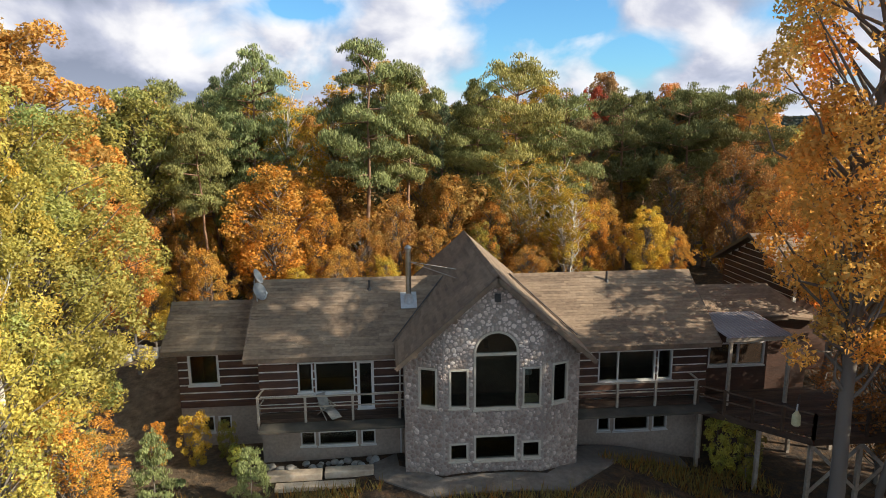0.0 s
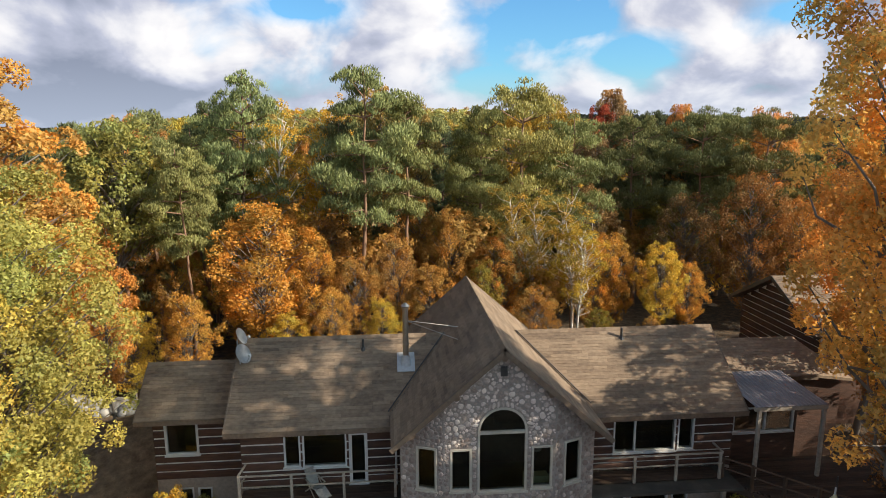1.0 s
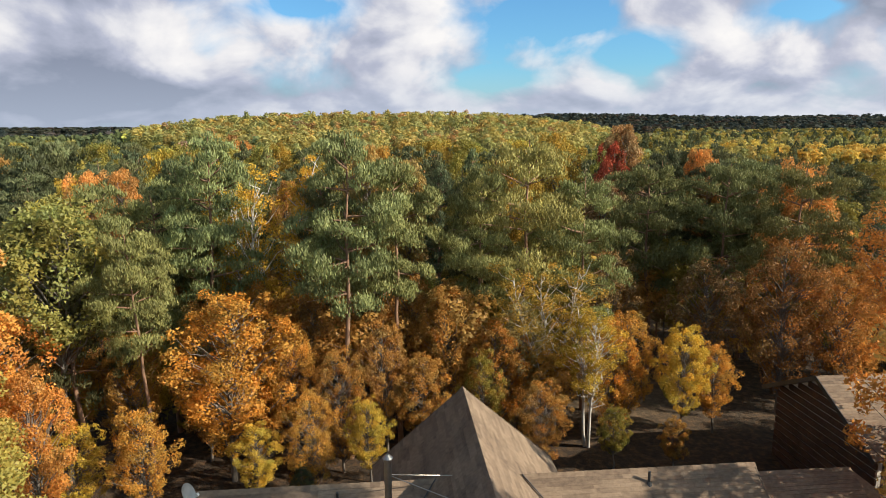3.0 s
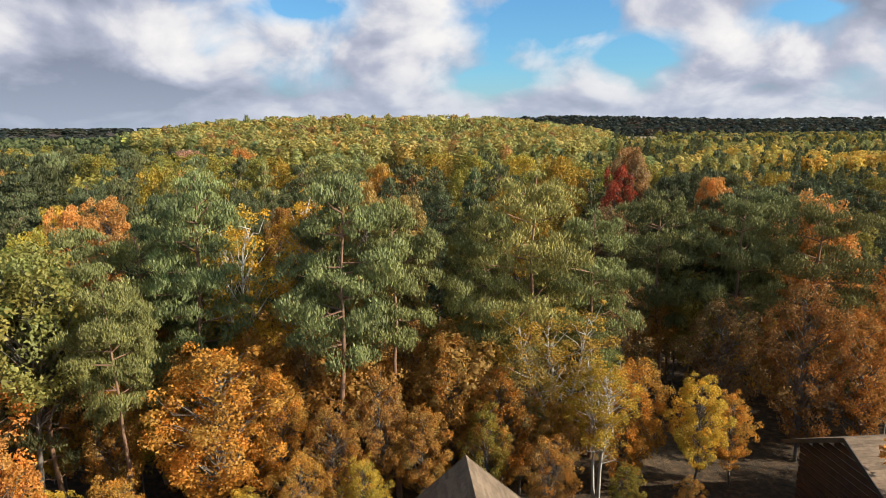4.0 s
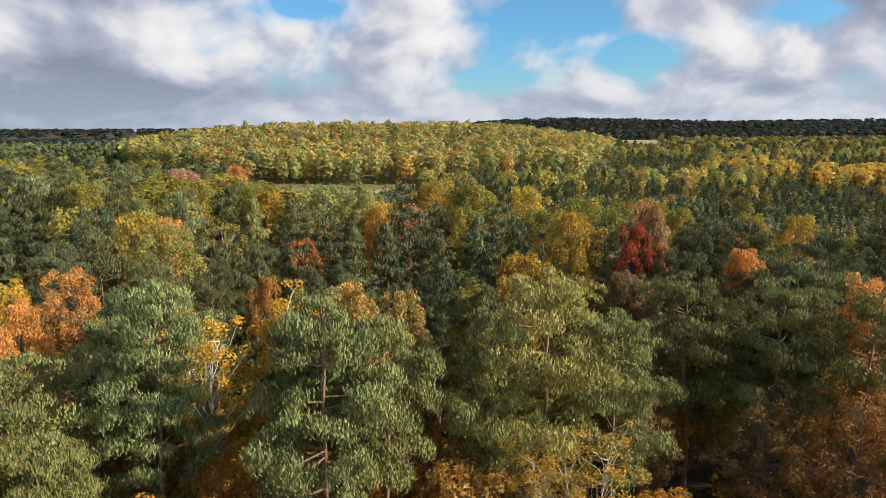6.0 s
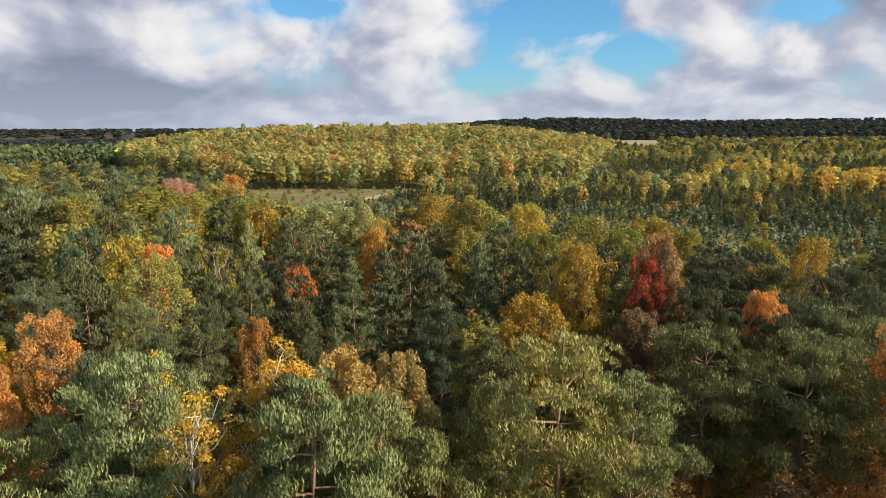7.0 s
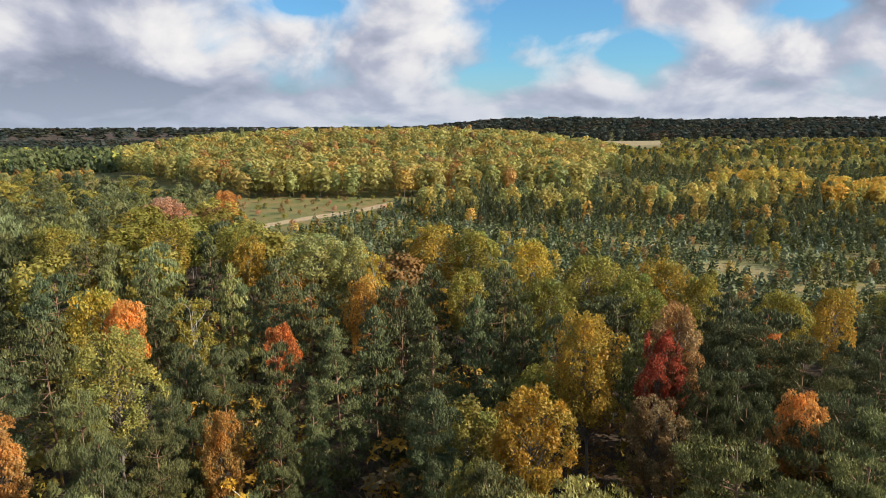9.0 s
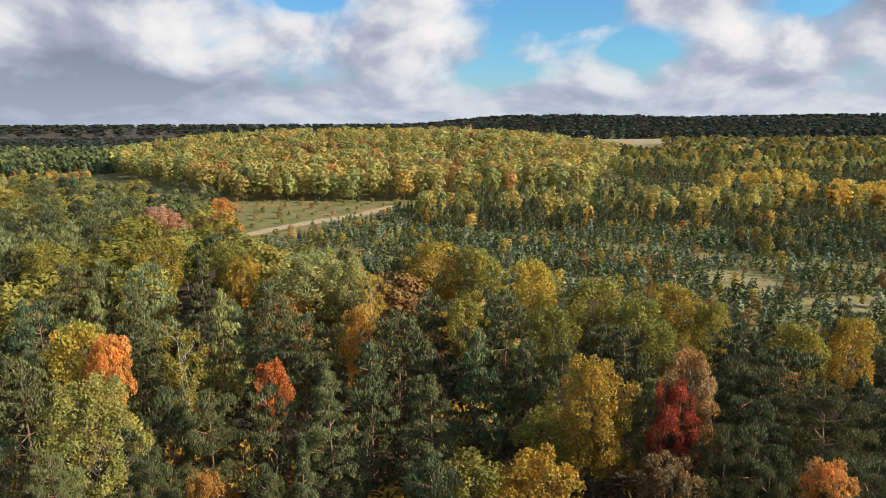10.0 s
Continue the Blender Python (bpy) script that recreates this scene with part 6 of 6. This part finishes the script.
MEADOWMIX = [("broad", BROWN, 0.4), ("broad", PINK, 0.15), ("broad", OLIVE, 0.25), ("spruce", SPRUCE_G, 0.2)]
band(rows, rng, -70, 14, 204, 290, 6.5, (1.0, 2.6), MEADOWMIX, D_SET, keep=lambda x, y: y > edge_of_wood(x), wide=1.9)
band(rows, rng, -250, -104, 318, 384, 5.0, (3.5, 7.5), [("broad", HILL_C, 0.4), ("broad", BROWN, 0.3), ("broad", OLIVE, 0.3)], D_SET, keep=lambda x, y: x < -0.44 * (y - 31) and y > 345 - 0.1 * x - 20)
rows.done()
planted = Wood("spruce_plantation", "older spruce plantation in even rows", "plantation")
band(planted, rng, 70, 480, 264, 328, 3.8, (3.5, 6.5), [("spruce", SPRUCE_G, 1.0)], D_SET, slant=0.1, tries=9000)
band(planted, rng, 130, 700, 372, 440, 5.2, (4, 6.5), [("spruce", SPRUCE_G, 0.9), ("broad", GOLD, 0.1)], E_SET, slant=0.1, tries=9000)
band(planted, rng, -520, -135, 400, 640, 5.6, (9, 13), [("spruce", SPRUCE_G, 0.9), ("broad", LIME, 0.05)], E_SET, tries=12000)
planted.done()
hillwood = Wood("hillside_wood", "yellow-green broadleaf wood on a low hill", "woodland")
rng = np.random.default_rng(44)


def hill_keep(x, y):
    front = np.interp(x, [-260, -150, -58, 30, 70, 200], [430, 388, 290, 283, 296, 330])
    return y > front and x > 4 - 0.41 * (y - 31) + 6 * math.sin(y * 0.11) and x < 220 and not (x > 88 + 0.45 * (y - 300))


HILLMIX = [("broad", HILL_A, 0.4), ("broad", HILL_B, 0.33), ("broad", HILL_C, 0.16), ("broad", BROWN, 0.04), ("broad", (0.48, 0.29, 0.11), 0.04), ("pine", PINE, 0.03)]
band(hillwood, rng, -240, 210, 278, 470, 5.2, (10.5, 15.5), HILLMIX, D_SET, keep=hill_keep, trunk=True, tries=14000, wide=1.2)
band(hillwood, rng, -260, 260, 470, 640, 7.0, (10, 14), HILLMIX, E_SET, keep=hill_keep, tries=8000)
hillwood.done()
far = Wood("distant_forest", "distant forest, its far ridges coloured dark for cloud shade and haze", "woodland")
rng = np.random.default_rng(55)
# near-black bluish leaf colours hold the ridges' cloud shade and haze
FAR_SHADE_MIX = [("pine", (0.048, 0.06, 0.05), 0.6), ("broad", (0.065, 0.068, 0.045), 0.3), ("broad", (0.085, 0.062, 0.045), 0.1)]
band(far, rng, -900, -120, 640, 1100, 10, (8, 11), FAR_SHADE_MIX, E_SET, tries=12000, wide=2.2)


def off_field(x, y):
    return abs(y - 520 - 0.25 * (x - 210)) > 14 and not (y > 590 and 0.29 < (x - 2) / (y - 31) < 0.44)


band(far, rng, 100, 900, 500, 760, 9, (9, 12), [("pine", PINE_D, 0.5), ("broad", OLIVE_M, 0.3), ("broad", HILL_B, 0.12), ("broad", HILL_C, 0.08)], E_SET, keep=off_field, tries=7000, wide=1.3)
band(far, rng, -300, 1300, 935, 1500, 14, (11, 15), FAR_SHADE_MIX, E_SET, tries=14000, wide=2.2)
band(far, rng, -2000, 2400, 1500, 3200, 56, (14, 19), FAR_SHADE_MIX, E_SET, tries=6000, wide=3.5)
far.done()

# ---- stones of the bay and rocks ----
def stone_mesh(seed, proud):
    """A rounded fieldstone on a wall: an uneven outline that swells out; x along the wall, z up, y into it."""
    rng = random.Random(seed)
    n = 8
    vs, faces = [], []
    rim = [(math.cos(2 * math.pi * k / n) * rng.uniform(0.82, 1.08), math.sin(2 * math.pi * k / n) * rng.uniform(0.82, 1.08)) for k in range(n)]
    for scale, y in ((1.0, 0.02), (0.96, -proud * 0.5), (0.68, -proud)):
        vs += [(x * scale, y, z * scale) for x, z in rim]
    vs.append((rng.uniform(-0.1, 0.1), -proud * 1.12, rng.uniform(-0.1, 0.1)))
    for r in range(2):
        for k in range(n):
            faces.append((r * n + k, r * n + (k + 1) % n, (r + 1) * n + (k + 1) % n, (r + 1) * n + k))
    faces += [(2 * n + k, 2 * n + (k + 1) % n, 3 * n) for k in range(n)]
    return vs, faces


STONE_SHAPES = [stone_mesh(900 + i, 0.34) for i in range(14)]
STONE_MESHES = []
for vs, faces in STONE_SHAPES:
    me = bpy.data.meshes.new("stone")
    me.from_pydata(vs, [], faces)
    me.polygons.foreach_set("use_smooth", np.ones(len(faces), bool))
    me.materials.append(STONE)
    STONE_MESHES.append(me)


def lay_stones():
    rng = random.Random(71)
    spots = []
    for i in range(3):
        a, b, length, inward = bay_span(i)
        d = (b - a) / length
        cells = {}

        def blocked(s, z, r):
            for s0, s1, low, high in SIDE_HOLES[i]:
                if callable(high):
                    if s0 - r < s < s1 + r and low - r < z < 6.19 or (s - 1.98) ** 2 + (z - 6.19) ** 2 < (0.84 + r + 0.17) ** 2 and z >= 6.19:
                        return True
                elif s0 - r < s < s1 + r and low - 0.05 - r < z < high + r:
                    return True
            return False

        for radius, tries in ((0.105, 900), (0.08, 3600), (0.06, 8000), (0.042, 9000)):
            for _ in range(int(tries * (1.0 if i == 1 else 0.42))):
                r = radius * rng.uniform(0.85, 1.15)
                s, z = rng.uniform(r, length - r), rng.uniform(BAY_LOW + r, 9.0)
                if z > under_roof(a.x + (b.x - a.x) * s / length) - r * 1.1 or blocked(s, z, r):
                    continue
                c = (int(s // 0.25), int(z // 0.25))
                near = [q for di in (-1, 0, 1) for dj in (-1, 0, 1) for q in cells.get((c[0] + di, c[1] + dj), ())]
                if any((s - q[0]) ** 2 + (z - q[1]) ** 2 < ((r + q[2]) * 0.93) ** 2 for q in near):
                    continue
                cells.setdefault(c, []).append((s, z, r))
                spots.append((i, a + d * s, z, r, inward, rng.uniform(0, 6.28), r * rng.uniform(0.9, 1.2), r * rng.uniform(0.85, 1.05)))
        if i == 1:
            for k in range(19):
                q = math.pi * (k + 0.5) / 19
                p = a + d * (1.98 - math.cos(q) * 0.95)
                spots.append((1, p, 6.19 + math.sin(q) * 0.95, 0.09, inward, math.pi - q, 0.115, 0.068))
    spots.sort(key=lambda t: -t[2] + (0 if t[0] == 1 else 3))
    walls = [c for c in bay.children if c.name.startswith("wall")]
    rest_v, rest_l, base = [], [], 0
    for n, (i, p, z, r, inward, turn, sx, sz) in enumerate(spots):
        yaw = math.atan2(inward.y, inward.x) - math.pi / 2
        m = Matrix.Translation((p.x, p.y, z)) @ Euler((0, 0, yaw)).to_matrix().to_4x4() @ Matrix.Rotation(turn, 4, "Y") @ Matrix.Diagonal((sx, min(sx, sz) * 0.8, sz, 1))
        k = n % len(STONE_MESHES)
        if n < 300:
            ob = new("stone", STONE_MESHES[k])
            ob.parent = walls[i]
            ob.matrix_basis = m
        else:
            vs, faces = STONE_SHAPES[k]
            rest_v.append(np.array([m @ Vector(v) for v in vs]))
            tri = np.array([t for f in faces for t in (((f[0], f[1], f[2]), (f[0], f[2], f[3])) if len(f) == 4 else (f,))])
            rest_l.append(tri + base)
            base += len(vs)
    ob = new("stonework", mesh_from("stonework", np.concatenate(rest_v), 3, STONE, loops=np.concatenate(rest_l)))
    ob.parent = bay
    tagged(ob, "smaller rounded fieldstones set in mortar", kind="stuff")


lay_stones()


def rock(name, x, y, size, seed, label, group, sink=0.25, flat=0.75):
    """One weathered boulder: a faceted ball pushed in and out, half sunk in the ground."""
    rng = random.Random(seed)
    bm = bmesh.new()
    bmesh.ops.create_icosphere(bm, subdivisions=2, radius=1.0)
    off = Vector((rng.uniform(-9, 9), rng.uniform(-9, 9), rng.uniform(-9, 9)))
    for v in bm.verts:
        k = 1 + 0.35 * noise.noise(v.co * 1.3 + off) + 0.14 * noise.noise(v.co * 3.1 + off)
        v.co = Vector((v.co.x * k * rng.uniform(0.97, 1.03), v.co.y * k, v.co.z * k * flat)) * size
    bmesh.ops.recalc_face_normals(bm, faces=list(bm.faces))
    me = bpy.data.meshes.new(name)
    bm.to_mesh(me)
    bm.free()
    me.polygons.foreach_set("use_smooth", np.ones(len(me.polygons), bool))
    me.materials.append(ROCK)
    ob = new(name, me)
    ob.location = (x, y, float(ground_height(x, y)) + size * flat * (0.5 - sink))
    ob.rotation_euler = (0, 0, rng.uniform(0, 6.28))
    return tagged(ob, label, "rock", group)


rng_r = random.Random(5)
for k in range(22):
    u = k / 21
    rock("boulder", -16.6 + 4.6 * u + rng_r.uniform(-0.2, 0.2), 38.0 - 0.6 * math.sin(u * 3) + rng_r.uniform(-0.5, 0.5), rng_r.uniform(0.28, 0.55), 300 + k, "pale grey boulder in the loose retaining wall", "rocks of the retaining wall", 0.1)
for k in range(26):
    u = k / 25
    rock("edging_stone", -6.7 + 4.9 * u + rng_r.uniform(-0.1, 0.1), 29.0 + rng_r.uniform(-0.3, 0.15), rng_r.uniform(0.1, 0.2), 400 + k, "small whitish stone edging the bed by the wall", "stones edging the bed", 0.1)

# ---- front garden ----
def shrub(name, x, y, tall, colour, kind, label, wide=1.0, which=0, near=True):
    ob = plant(kind, x, y, float(ground_height(x, y)) + tall, colour, wide, near, which, name=name, label=label)
    return ob


for x, y, tall, colour, label in ((-9.0, 29.6, 2.4, GOLD, "loose yellow-leaved shrub in front of the basement wall"), (-7.9, 29.9, 1.8, OLIVE, "small olive shrub by the basement wall"),
                                  (-10.6, 29.6, 2.0, AMBER, "loose amber shrub at the corner of the wing"), (-7.2, 28.6, 1.4, LIME, "low yellow-green shrub in the bed")):
    shrub("shrub", x, y, tall, colour, "shrub", label, 0.8, int(tall * 10) % 2)
for x, y, tall, label in ((-9.9, 27.2, 2.6, "bushy young blue-green spruce in the garden"), (-6.3, 26.6, 2.2, "low bushy spruce before the house"), (-12.4, 28.0, 2.4, "young spruce among fallen leaves")):
    shrub("young_spruce", x, y, tall, (0.25, 0.29, 0.12), "spruce", label, 1.0, int(tall * 10) % 2)
shrub("potted_shrub", 12.4, 28.2, 2.9, LIME, "shrub", "yellow-green feathery shrub beside the porch", 0.8, 1)
shrub("potted_shrub", 13.2, 27.6, 2.4, OLIVE, "shrub", "olive feathery plant beside the deck", 0.8, 0)


def grass_tufts(name, count, x0, x1, y0, y1, tall, colour, label, seed, keep=None):
    """Blades of long dry grass and weeds, one object."""
    rng = np.random.default_rng(seed)
    x, y = rng.uniform(x0, x1, count), rng.uniform(y0, y1, count)
    if keep is not None:
        k = keep(x, y)
        x, y = x[k], y[k]
    n = len(x)
    base = np.stack([x, y, ground_height(x, y) - 0.02], 1)
    a = rng.uniform(0, 6.283, n)
    side = np.stack([np.cos(a), np.sin(a), a * 0], 1) * rng.uniform(0.012, 0.035, (n, 1))
    tip = base + np.stack([rng.normal(size=n) * 0.14, rng.normal(size=n) * 0.14, rng.uniform(0.35, 1.0, n) * tall], 1)
    v = np.stack([base - side, base + side, tip], 1).reshape(-1, 3)
    t = rng.uniform(0.7, 1.3, (n, 1)) * np.array([[1.0, 1.0, 1.0]]) * np.where(rng.random((n, 1)) < 0.25, np.array([[1.3, 0.8, 0.6]]), 1.0)
    ob = new(name, mesh_from(name, v, 3, LEAF, np.repeat(t, 3, 0)))
    ob.color = (*colour, 1)
    return tagged(ob, label, "grass", kind="stuff")


grass_tufts("garden_grass", 26000, -9, 14, 20.5, 28.4, 0.6, (0.28, 0.22, 0.07), "long dry grass and weeds before the house", 3,
            lambda x, y: ~((x > -1.6) & (x < 7.2) & (y > 25.8)) & ~((x < -1) & (y > 27.0)) & (np.sin(x * 1.3 + 2 * np.cos(y * 0.9)) + np.sin(y * 1.7 + x * 0.4) > -0.4))
# worn paved apron round the foot of the bay and along the east wall
def paved_apron():
    inner = [(-1.0, 29.4), (-0.9, 28.2), (0.7, 26.85), (4.7, 26.85), (6.3, 28.2), (6.6, 29.3), (9.0, 29.4), (11.6, 29.4)]
    outer = [(-2.1, 28.6), (-1.8, 27.5), (0.2, 25.9), (5.3, 25.9), (7.3, 27.5), (8.0, 28.2), (9.4, 28.5), (11.6, 28.5)]
    bm = bmesh.new()
    rows = []
    for (a, b), (c, d) in zip(zip(inner, outer), zip(inner[1:], outer[1:])):
        for k in range(6):
            u = k / 6
            p, q = [(m[0] + (n[0] - m[0]) * u, m[1] + (n[1] - m[1]) * u) for m, n in ((a, c), (b, d))]
            rows.append([bm.verts.new((x, y, float(ground_height(x, y)) + dz)) for (x, y), dz in ((p, 0.07), (q, 0.06), (q, -0.2), (p, -0.2))])
    for r, t in zip(rows, rows[1:]):
        for k in range(4):
            bm.faces.new((r[k], r[(k + 1) % 4], t[(k + 1) % 4], t[k]))
    bm.faces.new(rows[0])
    bm.faces.new(rows[-1][::-1])
    tagged(part("paved_apron", bm, PAVING), "worn grey paving round the foot of the stone bay", "pavement", kind="structure")


paved_apron()
# flat stone slabs that step up to the bed
for k, (x0, x1, y0, y1, z) in enumerate(((-6.0, -3.9, 27.85, 28.3, 1.24), (-3.8, -1.9, 27.9, 28.35, 1.26), (-5.6, -2.6, 27.2, 27.6, 1.1))):
    bm = boxed((x0, y0, z - 0.25), (x1, y1, z + 0.05))
    ob = part("stone_slab", bm, SANDSTONE, bevel=0.03)
    tagged(ob, "flat pale stone slab stepping up to the bed", "paving slab", "slabs by the bed")
# fallen leaves along the walls
